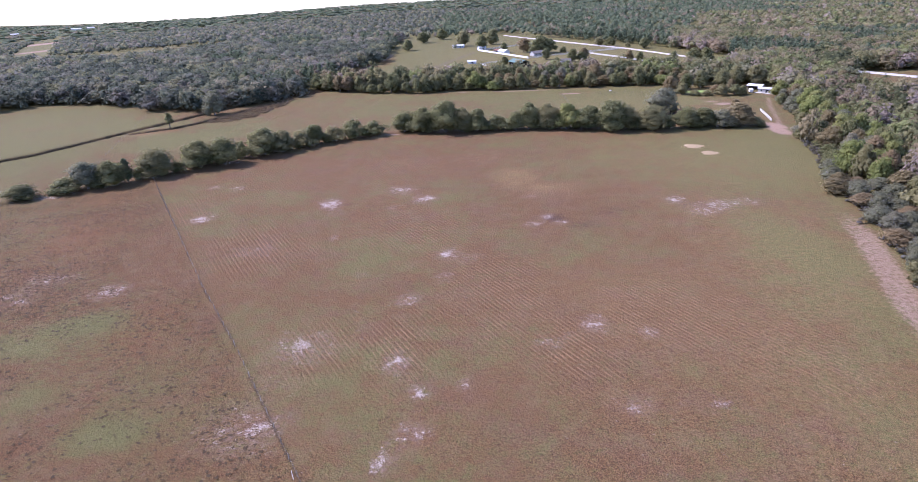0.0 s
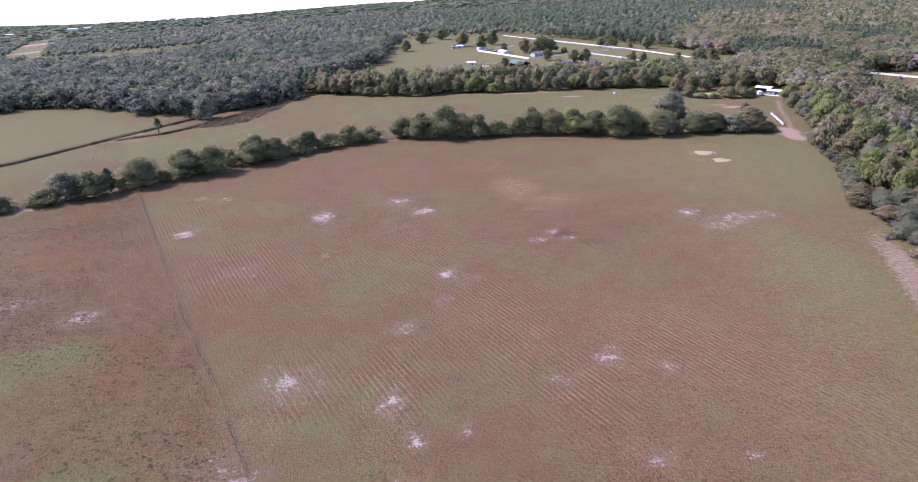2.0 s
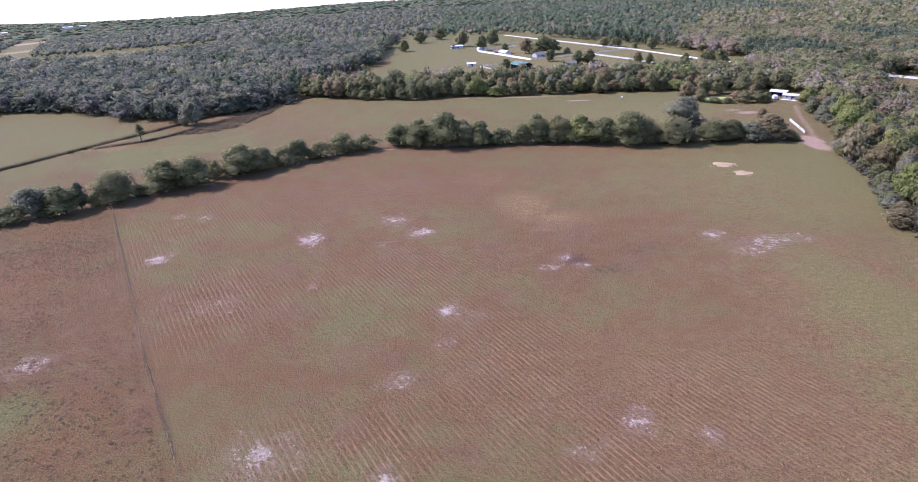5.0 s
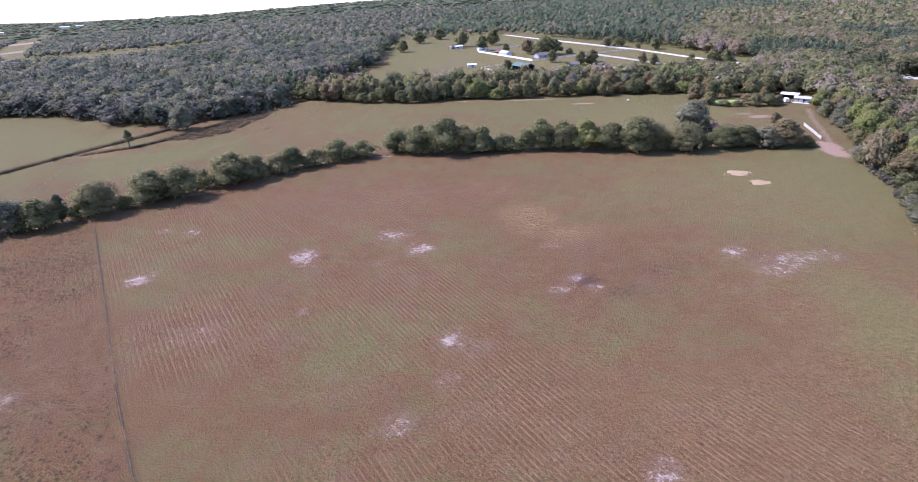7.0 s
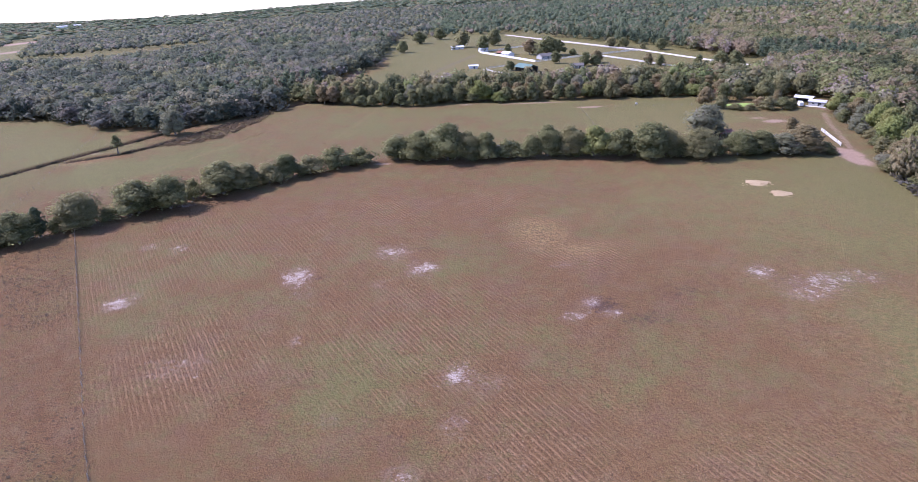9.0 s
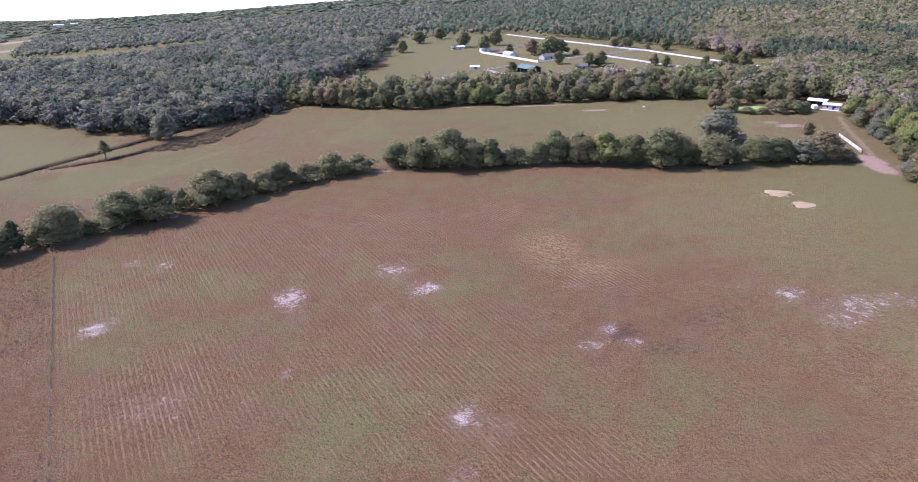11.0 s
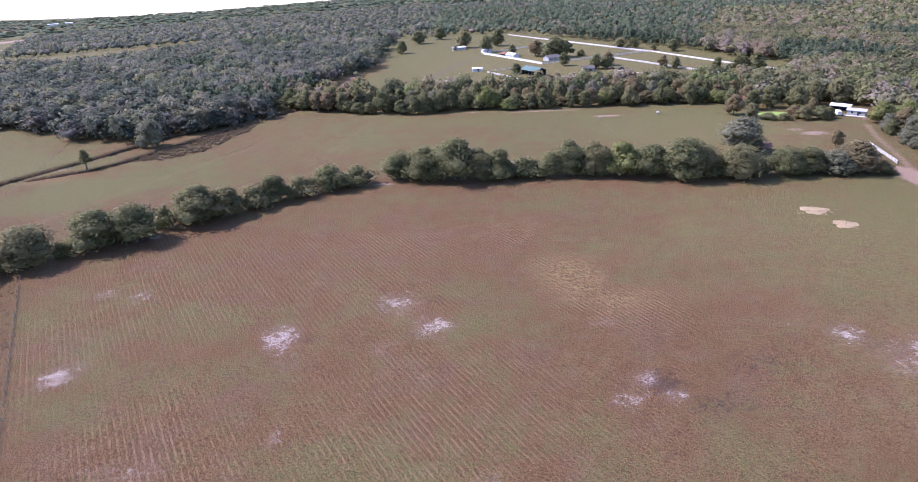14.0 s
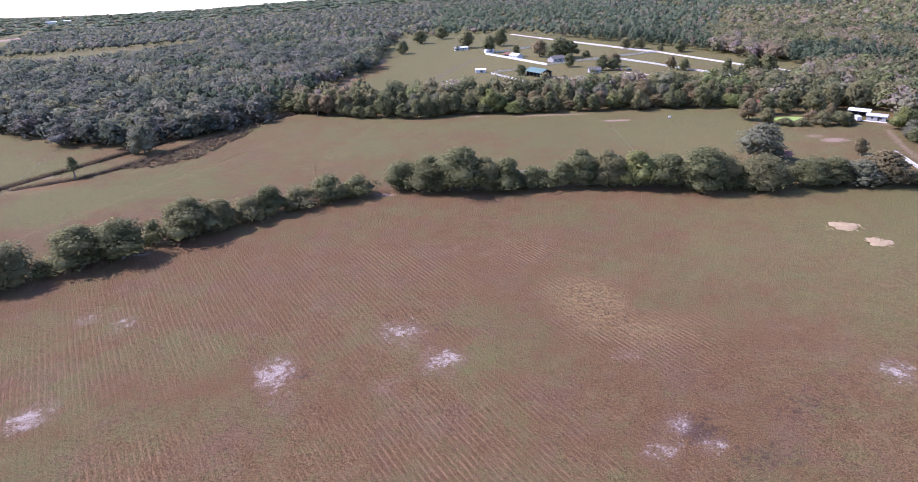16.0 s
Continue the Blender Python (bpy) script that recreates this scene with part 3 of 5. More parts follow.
def crown_arrays(seed, width, base, top, lobes, cards, size, cone=0.0, solid=True, tight=False, taper=0.9, soft=0.0, fat=1.0, core=0.66):
    """Crown of lobes, each covered with leaf clumps: verts and quads."""
    rng = np.random.default_rng(seed)
    vs, fs, ns, count = [], [], [], 0
    heart = np.array([0, 0, base + 0.35 * (top - base)])
    height = top - base
    per = max(3, cards // lobes)
    for k in range(lobes):
        u = (k + rng.uniform(0, 1)) / lobes
        zc = base + height * (0.14 + 0.72 * u) + rng.uniform(-0.4, 0.4)
        spread = width / 2 * (0.80 * math.sqrt(max(0.02, 1 - (2 * (u - 0.38)) ** 2 * taper)) * (1 - cone * u))
        ang = k * 2.4 + rng.uniform(-0.5, 0.5)
        rr = spread * rng.uniform(0.30, 1.0)
        c = np.array([rr * math.cos(ang), rr * math.sin(ang), zc])
        r = width * rng.uniform(0.15, 0.29) * (1 - 0.6 * cone * u) * (1.22 if taper < 0.8 else 1.0) * fat
        rad = np.array([r, r, min(r * rng.uniform(0.75, 1.05), height * 0.30 * fat)])
        p = sphere_points(rng, per)
        p[:, 2] = np.where(p[:, 2] < -0.45, -p[:, 2], p[:, 2])
        at = c + p * rad * (rng.uniform(0.80, 1.14, (per, 1)) if tight else rng.uniform(0.70, 1.22, (per, 1)))
        whole = at - heart
        whole /= np.linalg.norm(whole, axis=1)[:, None]
        v, f, m = rhombs(rng, at, p * 0.65 + whole * 0.5, size)
        vs.append(v), fs.append(f + count), ns.append(m)
        count += len(v)
        if solid:
            v, f = hull(rng, c, rad * (0.84 if tight else core), 3 if lobes > 14 else 2, 5)
            vs.append(v), fs.append(f + count), ns.append((v - c) / r)
            count += len(v)
    ns = np.concatenate(ns)
    ns = ns / np.linalg.norm(ns, axis=1)[:, None] * (1 - soft) + np.array([0.0, 0.0, soft])
    return np.concatenate(vs), np.concatenate(fs), ns / np.linalg.norm(ns, axis=1)[:, None]


def trunk_mesh(seed, width, base, top, radius, twigs=0, name="trunk", mat=None):
    rng = random.Random(seed)
    bm = bmesh.new()
    lean = Vector((rng.uniform(-0.4, 0.4), rng.uniform(-0.4, 0.4), 0))
    fork = Vector((0, 0, base + 0.12 * (top - base))) + lean
    tube(bm, (0, 0, -0.4), fork * 0.5, radius * 1.25, radius * 0.9)
    tube(bm, fork * 0.48, fork, radius * 0.92, radius * 0.7)
    for k in range(5 + twigs):
        ang = k * 2.4 + rng.uniform(-0.4, 0.4)
        out = width * rng.uniform(0.22, 0.42)
        end = Vector((math.cos(ang) * out, math.sin(ang) * out, base + (top - base) * rng.uniform(0.45, 0.85)))
        mid = fork.lerp(end, 0.5) + Vector((0, 0, 0.6))
        tube(bm, fork * 0.97, mid, radius * 0.5, radius * 0.3, 5)
        tube(bm, mid, end, radius * 0.3, radius * 0.06, 5)
        for q in range(2 if twigs else 0):
            tip = end + Vector((rng.uniform(-1, 1), rng.uniform(-1, 1), rng.uniform(0.2, 1.2))) * width * 0.12
            tube(bm, mid.lerp(end, 0.4 + 0.3 * q), tip, radius * 0.14, radius * 0.04, 4)
    me = bpy.data.meshes.new(name)
    bm.to_mesh(me)
    bm.free()
    me.materials.append(mat or M_BARK)
    return me


PROTO = {}
FINE = [(10, 0.2, 10, 18, 4900, 0.25, 0.2), (11, 0.3, 10, 21, 5000, 0.25, 0.1), (10, 0.1, 10, 16, 4900, 0.25, 0.35), (11, 0.2, 10, 19, 5000, 0.25, 0.25), (10, 0.2, 10, 15, 4900, 0.25, 0.5)]
# kind: variants of (width, crown base, top, lobes, clumps, clump size, cone)
for kind, leaf, rows in (
    ("fine", "oak", FINE),
    ("oak", "oak", [(10, 0.2, 10, 12, 1250, 0.50, 0.2), (11, 0.3, 10, 13, 1250, 0.50, 0.1), (10, 0.1, 10, 11, 1200, 0.50, 0.35), (11, 0.2, 10, 13, 1250, 0.50, 0.25)]),
    ("bush", "oak", [(10, 0.1, 7, 12, 1400, 0.34, 0.1), (10, 0.0, 6.5, 10, 1300, 0.34, 0.0)]),
    ("rusty", "rust", [(9, 1.0, 11, 16, 1900, 0.38, 0.2), (9, 0.8, 10.5, 17, 1900, 0.38, 0.1)]),
    ("limy", "lime", [(11, 0.5, 9.5, 18, 1800, 0.42, 0.1)]),
    ("greyish", "grey", [(10, 0.6, 9.5, 16, 2000, 0.30, 0.1), (9, 0.5, 9, 14, 1800, 0.30, 0.0)]),
    ("standard", "oak", [(6, 3.2, 10, 9, 900, 0.27, 0.2)]),
    ("tall", "rust", [(7, 1.0, 12, 18, 1500, 0.26, 0.35), (7, 0.6, 12, 20, 1500, 0.26, 0.2)]),
    ("conifer", "pine", [(6, 0.8, 12, 14, 1500, 0.28, 0.75)]),
):
    PROTO[kind] = []
    for k, (w, base, top, lobes, cards, size, cone) in enumerate(rows):
        seed = 100 * len(PROTO) + k
        v, f, m = crown_arrays(seed, w, base, top, lobes, cards, size, cone, True)
        crown = mesh_of("crown", v, f, LEAF[leaf], True, None, m)
        trunk = trunk_mesh(seed, w, base, top, 0.30, 9 if kind == "greyish" else 0, "trunk", M_TWIG if kind == "greyish" else M_BARK)
        PROTO[kind].append((crown, trunk, w, top))

TREE_LABEL = {
    "fine": "dense dark green broadleaf tree",
    "oak": "dense dark green broadleaf tree",
    "bush": "low ragged dark green bush",
    "rusty": "olive and rust tinged autumn tree",
    "limy": "bright yellow-green leafy tree",
    "greyish": "grey half-bare twiggy tree",
    "standard": "small dark green tree with bare trunk",
    "tall": "upright olive and straw coloured tree",
    "conifer": "narrow pointed dark green conifer",
}
trng = random.Random(7)


def tree(kind, x, y, height, width, group, place):
    """One tree: an empty with trunk and crown."""
    crown, trunk, w, top = PROTO[kind][trng.randrange(len(PROTO[kind]))]
    ob = new("bush" if kind == "bush" else "tree")
    s = width / w
    ob.matrix_basis = pose(x, y, gz(x, y), 0, 0, trng.uniform(0, 360)) @ Matrix.Diagonal((s, s * trng.uniform(0.9, 1.1), height / top, 1))
    part_mesh("trunk", trunk, ob)
    part_mesh("crown", crown, ob)
    return tagged(ob, TREE_LABEL[kind] + " " + place, "bush" if kind == "bush" else "tree", group)


# hedgerow across the pasture: kind, x, y, height, width
HEDGE_WEST = [("oak", -175, 222, 6, 12), ("bush", -188, 214, 5, 12), ("bush", -162, 230, 5, 12), ("greyish", -156, 235, 10.5, 12), ("oak", -147, 238, 10, 13), ("conifer", -143, 243, 11, 6), ("oak", -134, 251, 10.8, 15),
              ("oak", -120, 263, 11.4, 16), ("oak", -110, 267, 11.0, 14), ("bush", -127, 256, 4, 7), ("bush", -105, 278, 6.5, 7), ("oak", -96, 283, 12, 16), ("oak", -88, 288, 10, 13), ("bush", -81, 295, 7, 11), ("oak", -75, 301, 9.6, 12), ("bush", -67, 307, 6.5, 12), ("bush", -57, 313, 8, 13), ("bush", -47, 318, 6.5, 11)]
HEDGE_EAST = [("oak", -31, 325, 10, 13), ("oak", -21, 322, 12.5, 14), ("oak", -8, 321, 16, 18), ("oak", 1, 320, 12, 12), ("oak", 9, 321, 11.3, 12), ("bush", 19, 322, 6.7, 12), ("oak", 30, 322, 9, 11), ("oak", 37, 323, 13, 13), ("oak", 47, 322, 12.6, 13), ("limy", 57, 320, 12, 12),
              ("oak", 69, 319, 11.8, 15), ("oak", 80, 314, 14, 17), ("oak", 88, 316, 11, 12), ("oak", 101, 313, 11.3, 16), ("oak", 119, 315, 10, 14), ("oak", 129, 316, 9.5, 14), ("greyish", 139, 315, 8.5, 12), ("rusty", 147, 316, 11.5, 13), ("bush", 156, 314, 4, 8)]
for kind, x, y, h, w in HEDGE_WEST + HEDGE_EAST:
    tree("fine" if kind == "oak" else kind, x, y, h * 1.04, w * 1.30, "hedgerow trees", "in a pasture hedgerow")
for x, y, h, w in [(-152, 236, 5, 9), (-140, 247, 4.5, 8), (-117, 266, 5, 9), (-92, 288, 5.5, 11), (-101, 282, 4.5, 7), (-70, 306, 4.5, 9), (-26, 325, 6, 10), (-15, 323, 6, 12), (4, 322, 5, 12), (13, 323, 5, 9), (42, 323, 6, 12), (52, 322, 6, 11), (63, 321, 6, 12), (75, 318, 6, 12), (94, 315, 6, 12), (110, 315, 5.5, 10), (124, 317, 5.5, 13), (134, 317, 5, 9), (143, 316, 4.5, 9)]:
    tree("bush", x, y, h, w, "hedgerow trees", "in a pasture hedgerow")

# trees standing alone
for kind, x, y, h, w in [("greyish", 117, 349, 15, 19), ("rusty", 160, 352, 7, 7), ("standard", -174, 352, 9, 6.5), ("greyish", -145, 427, 9, 8), ("greyish", -161, 389, 13, 16),
                         ("oak", -66, 755, 13, 17), ("oak", -54, 850, 14, 20), ("oak", 0, 790, 17, 18), ("oak", 22, 745, 15, 18), ("oak", 37, 800, 18, 20), ("oak", 46, 705, 11, 12), ("rusty", 68, 700, 15, 17), ("oak", 84, 685, 18, 26), ("oak", 95, 690, 15, 18),
                         ("oak", 84, 628, 10, 12), ("oak", 106, 604, 11, 14), ("oak", 115, 605, 9, 12), ("rusty", 120, 622, 11, 12), ("rusty", 160, 600, 10, 8), ("oak", 168, 592, 9, 10), ("oak", 192, 570, 10, 11), ("oak", 212, 575, 12, 15), ("oak", 222, 570, 13, 17), ("oak", 40, 592, 8, 11),
                         ("bush", -10, 770, 4, 8), ("bush", 110, 690, 5, 10), ("oak", 160, 745, 10, 15), ("oak", 172, 738, 10, 14), ("oak", 202, 705, 11, 14), ("bush", 188, 720, 5, 8), ("oak", -100, 800, 13, 18), ("oak", -30, 900, 14, 20)]:
    tree(kind, x, y, h, w, "lone trees", "standing alone in a pasture")

# belt of trees between the pasture and the farm
brng = random.Random(3)
for x in np.arange(-112, 168, 6.4):
    front = np.interp(x, [-115, -92, -38, 5, 70, 150, 170], [477, 462, 450, 455, 456, 454, 456])
    for row, back in enumerate((0, 10)):
        kind = brng.choice(["oak", "oak", "bush", "rusty", "tall", "limy"] if row < 1 else ["oak", "rusty", "tall", "tall", "oak", "greyish"])
        if x < 10 and kind in ("rusty", "tall", "limy") and brng.random() < 0.7:
            kind = "oak"
        h = brng.uniform(8.5, 15) if row else brng.uniform(6, 12.5)
        tree(kind, x + brng.uniform(-2.5, 2.5), front + back + brng.uniform(-3, 3), h, brng.uniform(9, 13), "tree belt", "in a pasture tree belt")

# thicket by the pond
for kind, x, y, h, w in [("rusty", 143, 420, 11, 10), ("oak", 149, 412, 7, 9), ("bush", 156, 407, 3.2, 9), ("bush", 163, 405, 3.0, 9), ("rusty", 171, 411, 6, 7), ("bush", 173, 405, 6, 11), ("bush", 181, 404, 6, 11), ("oak", 187, 406, 6, 8), ("rusty", 182, 414, 9, 6), ("oak", 158, 432, 11, 12), ("oak", 170, 436, 12, 13), ("oak", 184, 434, 12, 14), ("oak", 196, 440, 13, 14), ("oak", 150, 440, 11, 12), ("oak", 210, 440, 14, 15)]:
    tree(kind, x, y, h, w, "pond thicket", "in a thicket beside the pond")

# edge of the east wood, tree by tree
erng = random.Random(12)


def clear_at(x, y):
    a, b = np.atleast_1d(np.asarray(x, float)), np.atleast_1d(np.asarray(y, float))
    out = np.zeros(a.shape, bool)
    for poly in CLEAR:
        out |= inside(poly, a, b)
    return out


EAST_WOOD = [(100, 60), (113, 118), (119, 139), (131, 167), (138, 190), (136, 206), (150, 234), (159, 259), (165, 288), (176, 306), (185, 330), (190, 356), (197, 380), (209, 393), (222, 402), (236, 412), (300, 370), (330, 300), (300, 200), (220, 90), (160, 40)]
WOOD_RIM = EAST_WOOD[:16]
spots = []
for _ in range(14000):
    x, y = erng.uniform(95, 260), erng.uniform(60, 412)
    if inside(EAST_WOOD, np.array([x]), np.array([y]))[0] and not clear_at(x, y)[0] and float(line_distance(WOOD_RIM, x, y)) < 20 and all((x - a) ** 2 + (y - b) ** 2 > 5.6**2 for a, b in spots):
        spots.append((x, y))
for x, y in spots[:150]:
    edge = float(line_distance(WOOD_RIM, x, y))
    if 150 < y < 215 and edge < 15:
        kind = erng.choice(["greyish", "greyish", "greyish", "rusty"])
        h, w = erng.uniform(4, 6.5), erng.uniform(7, 10)
    elif y <= 150 and edge < 12:
        kind, h, w = erng.choice(["limy", "rusty", "greyish", "bush"]), erng.uniform(4, 7), erng.uniform(6, 9)
    elif edge < 5:
        kind, h, w = erng.choice(["bush", "oak", "greyish"]), erng.uniform(4, 7.5), erng.uniform(7, 10)
    else:
        kind = erng.choice(["oak", "oak", "limy", "rusty", "greyish", "limy"] if y > 200 else ["oak", "rusty", "limy", "greyish", "tall"])
        h, w = erng.uniform(9, 15), erng.uniform(9, 14)
    tree(kind, x, y, h, w, "east wood trees", "at the edge of the wood")


for kind, x, y, h, w in [("limy", 204, 391, 10, 12), ("oak", 208, 399, 9, 9), ("limy", 187, 318, 13, 15), ("limy", 176, 288, 12, 14)]:
    tree(kind, x, y, h, w, "east wood trees", "at the edge of the wood")


# ---------------------------------------------------------------- woods beyond: one mass each
def wood_mass(name, spots_xy, heights, widths, protos, mat, label, seed):
    rng = np.random.default_rng(seed)
    vs, fs, ts, ns, count = [], [], [], [], 0
    pick = rng.integers(0, len(protos), len(spots_xy))
    for k, (pv, pf, pn) in enumerate(protos):
        sel = np.where(pick == k)[0]
        if not len(sel):
            continue
        x, y = spots_xy[sel, 0], spots_xy[sel, 1]
        z = ground_z(x, y)
        a = rng.uniform(0, 2 * math.pi, len(sel))
        c, s = np.cos(a)[:, None], np.sin(a)[:, None]
        px, py, pz = pv[None, :, 0], pv[None, :, 1], pv[None, :, 2]
        w = widths[sel][:, None] / 10
        vx = (px * c - py * s) * w + x[:, None]
        vy = (px * s + py * c) * w + y[:, None]
        vz = pz * heights[sel][:, None] / 10 + z[:, None]
        n = len(pv)
        mx, my = pn[None, :, 0] * c - pn[None, :, 1] * s, pn[None, :, 0] * s + pn[None, :, 1] * c
        ns.append(np.stack([mx, my, np.broadcast_to(pn[None, :, 2], mx.shape)], -1).reshape(-1, 3))
        vs.append(np.stack([vx, vy, vz], -1).reshape(-1, 3))
        fs.append((pf[None] + (np.arange(len(sel)) * n)[:, None, None]).reshape(-1, 4) + count)
        ts.append(np.repeat(tones[name][sel] if name in tones else rng.uniform(0, 1, len(sel)), n))
        count += n * len(sel)
    me = mesh_of(name, np.concatenate(vs), np.concatenate(fs), mat, True, np.concatenate(ts), np.concatenate(ns))
    return tagged(new(name, me), label, "woodland", "", "stuff")


tones = {}


def scatter(x0, x1, y0, y1, step, seed, keep):
    rng = np.random.default_rng(seed)
    gx, gy = np.meshgrid(np.arange(x0, x1, step), np.arange(y0, y1, step))
    x = gx.ravel() + rng.uniform(-0.42, 0.42, gx.size) * step
    y = gy.ravel() + rng.uniform(-0.42, 0.42, gx.size) * step
    ok = keep(x, y) & ~clear_at(x, y)
    return np.stack([x[ok], y[ok]], 1)


def in_view(x, y):
    return np.abs(np.degrees(np.arctan2(x, y + 60))) < 42


mid_protos = [crown_arrays(900 + k, 10.5, 0.5, 10, 5, 140, 0.82, 0.0, True, False, 0.5, 0.25, 1.1, 0.55) for k in range(6)]
pine_protos = [crown_arrays(930 + k, 8.5, 1.0, 10, 4, 80, 0.78, 0.5, True, False, 0.6, 0.22, 1.0, 0.55) for k in range(5)]
far_protos = [crown_arrays(960 + k, 13.5, 0.0, 10, 1, 10, 1.2, 0.1, True, True, 0.9, 0.35) for k in range(5)]
lump_protos = [crown_arrays(990 + k, 12, 0.0, 10, 1, 3, 2.2, 0.1, True, False, 0.9, 0.4) for k in range(5)]


near_protos = [crown_arrays(880 + k, 10.5, 0.3, 10, 6, 270, 0.66, 0.05, True, False, 0.6, 0.18, 1.1, 0.55) for k in range(6)]
rest = np.concatenate([np.array(spots[150:]).reshape(-1, 2), scatter(95, 335, 40, 412, 7.6, 39, lambda x, y: inside(EAST_WOOD, x, y) & (line_distance(WOOD_RIM, x, y) > 19)), scatter(-112, 168, 468, 498, 7.0, 40, lambda x, y: y > 470)])


def mid_keep(x, y):
    r = np.hypot(x, y)
    return (r < 900) & in_view(x, y) & (y > 60) & ~inside(EAST_WOOD, x, y) & ((y > 385) | (x > 250) | (x < -300)) & ~((x > -118) & (x < 172) & (y < 500)) & ~((np.abs(x - 178) < 42) & (y < 446))


wr = np.random.default_rng(5)
tones["copse"] = np.clip((fractal(rest[:, 0], rest[:, 1], 25, 78, 2) - 0.5) * 0.9 + wr.uniform(0, 1, len(rest)), 0, 1)
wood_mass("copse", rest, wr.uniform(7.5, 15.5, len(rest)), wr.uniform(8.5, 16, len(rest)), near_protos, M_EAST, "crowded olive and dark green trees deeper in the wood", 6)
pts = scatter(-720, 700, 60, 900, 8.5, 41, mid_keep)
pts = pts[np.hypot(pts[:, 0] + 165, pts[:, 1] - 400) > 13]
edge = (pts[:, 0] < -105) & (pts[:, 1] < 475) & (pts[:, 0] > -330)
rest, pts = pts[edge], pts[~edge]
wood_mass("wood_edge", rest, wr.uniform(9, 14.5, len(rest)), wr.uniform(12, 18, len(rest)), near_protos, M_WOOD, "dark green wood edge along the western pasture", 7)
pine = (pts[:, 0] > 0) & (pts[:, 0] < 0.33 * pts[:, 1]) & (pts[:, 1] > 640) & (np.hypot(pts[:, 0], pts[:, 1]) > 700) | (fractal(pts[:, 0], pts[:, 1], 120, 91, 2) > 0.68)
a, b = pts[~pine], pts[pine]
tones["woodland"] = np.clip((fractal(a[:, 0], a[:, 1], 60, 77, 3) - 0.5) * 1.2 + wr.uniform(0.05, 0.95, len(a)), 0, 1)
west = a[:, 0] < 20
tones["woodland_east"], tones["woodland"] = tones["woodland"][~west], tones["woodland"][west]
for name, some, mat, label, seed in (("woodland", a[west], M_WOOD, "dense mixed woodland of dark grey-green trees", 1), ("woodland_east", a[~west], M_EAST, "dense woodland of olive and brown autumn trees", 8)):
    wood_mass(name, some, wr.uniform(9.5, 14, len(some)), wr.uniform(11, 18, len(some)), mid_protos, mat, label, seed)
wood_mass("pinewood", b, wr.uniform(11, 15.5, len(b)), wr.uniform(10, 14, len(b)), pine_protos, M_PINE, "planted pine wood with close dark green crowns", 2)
pts = scatter(-1700, 1700, 500, 2000, 13.5, 42, lambda x, y: (np.hypot(x, y) >= 900) & (np.hypot(x, y) < 2000) & in_view(x, y))
pine = (pts[:, 0] > -50) & (pts[:, 0] < (0.36 + 0.3 * (pts[:, 1] > 1300)) * pts[:, 1]) & (fractal(pts[:, 0], pts[:, 1], 300, 92, 2) > 0.35)
a, b = pts[~pine], pts[pine]
east = a[:, 0] > 0.28 * a[:, 1]
a, c = a[~east], a[east]
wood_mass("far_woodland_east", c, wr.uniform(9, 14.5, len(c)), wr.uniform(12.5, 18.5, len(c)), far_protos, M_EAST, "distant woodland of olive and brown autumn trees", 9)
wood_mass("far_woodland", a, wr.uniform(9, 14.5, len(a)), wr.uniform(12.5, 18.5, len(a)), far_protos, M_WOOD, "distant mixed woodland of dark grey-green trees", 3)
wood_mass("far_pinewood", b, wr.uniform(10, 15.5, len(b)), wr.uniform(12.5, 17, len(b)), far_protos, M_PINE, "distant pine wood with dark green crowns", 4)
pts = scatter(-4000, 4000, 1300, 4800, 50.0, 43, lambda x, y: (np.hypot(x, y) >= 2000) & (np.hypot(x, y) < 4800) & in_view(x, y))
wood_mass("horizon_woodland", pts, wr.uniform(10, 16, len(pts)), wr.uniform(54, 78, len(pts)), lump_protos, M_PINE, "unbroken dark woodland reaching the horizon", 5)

shrub_protos = [crown_arrays(1020 + k, 10, 0.0, 10, 2, 28, 1.25, 0.1) for k in range(5)]
M_BRUSH = leaf_material("dead_brush", (0.170, 0.118, 0.072), (0.265, 0.190, 0.118), (0.190, 0.165, 0.085), False, 0.3)
M_BANKSHRUB = leaf_material("dark_bank_shrubs", (0.050, 0.044, 0.028), (0.098, 0.082, 0.052), (0.090, 0.088, 0.048), False, 0.3)
M_BRAMBLE = leaf_material("pale_brambles", (0.150, 0.132, 0.105), (0.250, 0.222, 0.185), (0.140, 0.140, 0.075), False, 0.3)


def along(line, spread, count, rng):
    line = np.array(line, float)
    seg = np.hypot(*np.diff(line, axis=0).T)
    q, edge = rng.uniform(0, seg.sum(), count), np.concatenate([[0], np.cumsum(seg)])
    return np.stack([np.interp(q, edge, line[:, 0]) + rng.normal(0, spread, count), np.interp(q, edge, line[:, 1]) + rng.normal(0, spread, count)], 1)


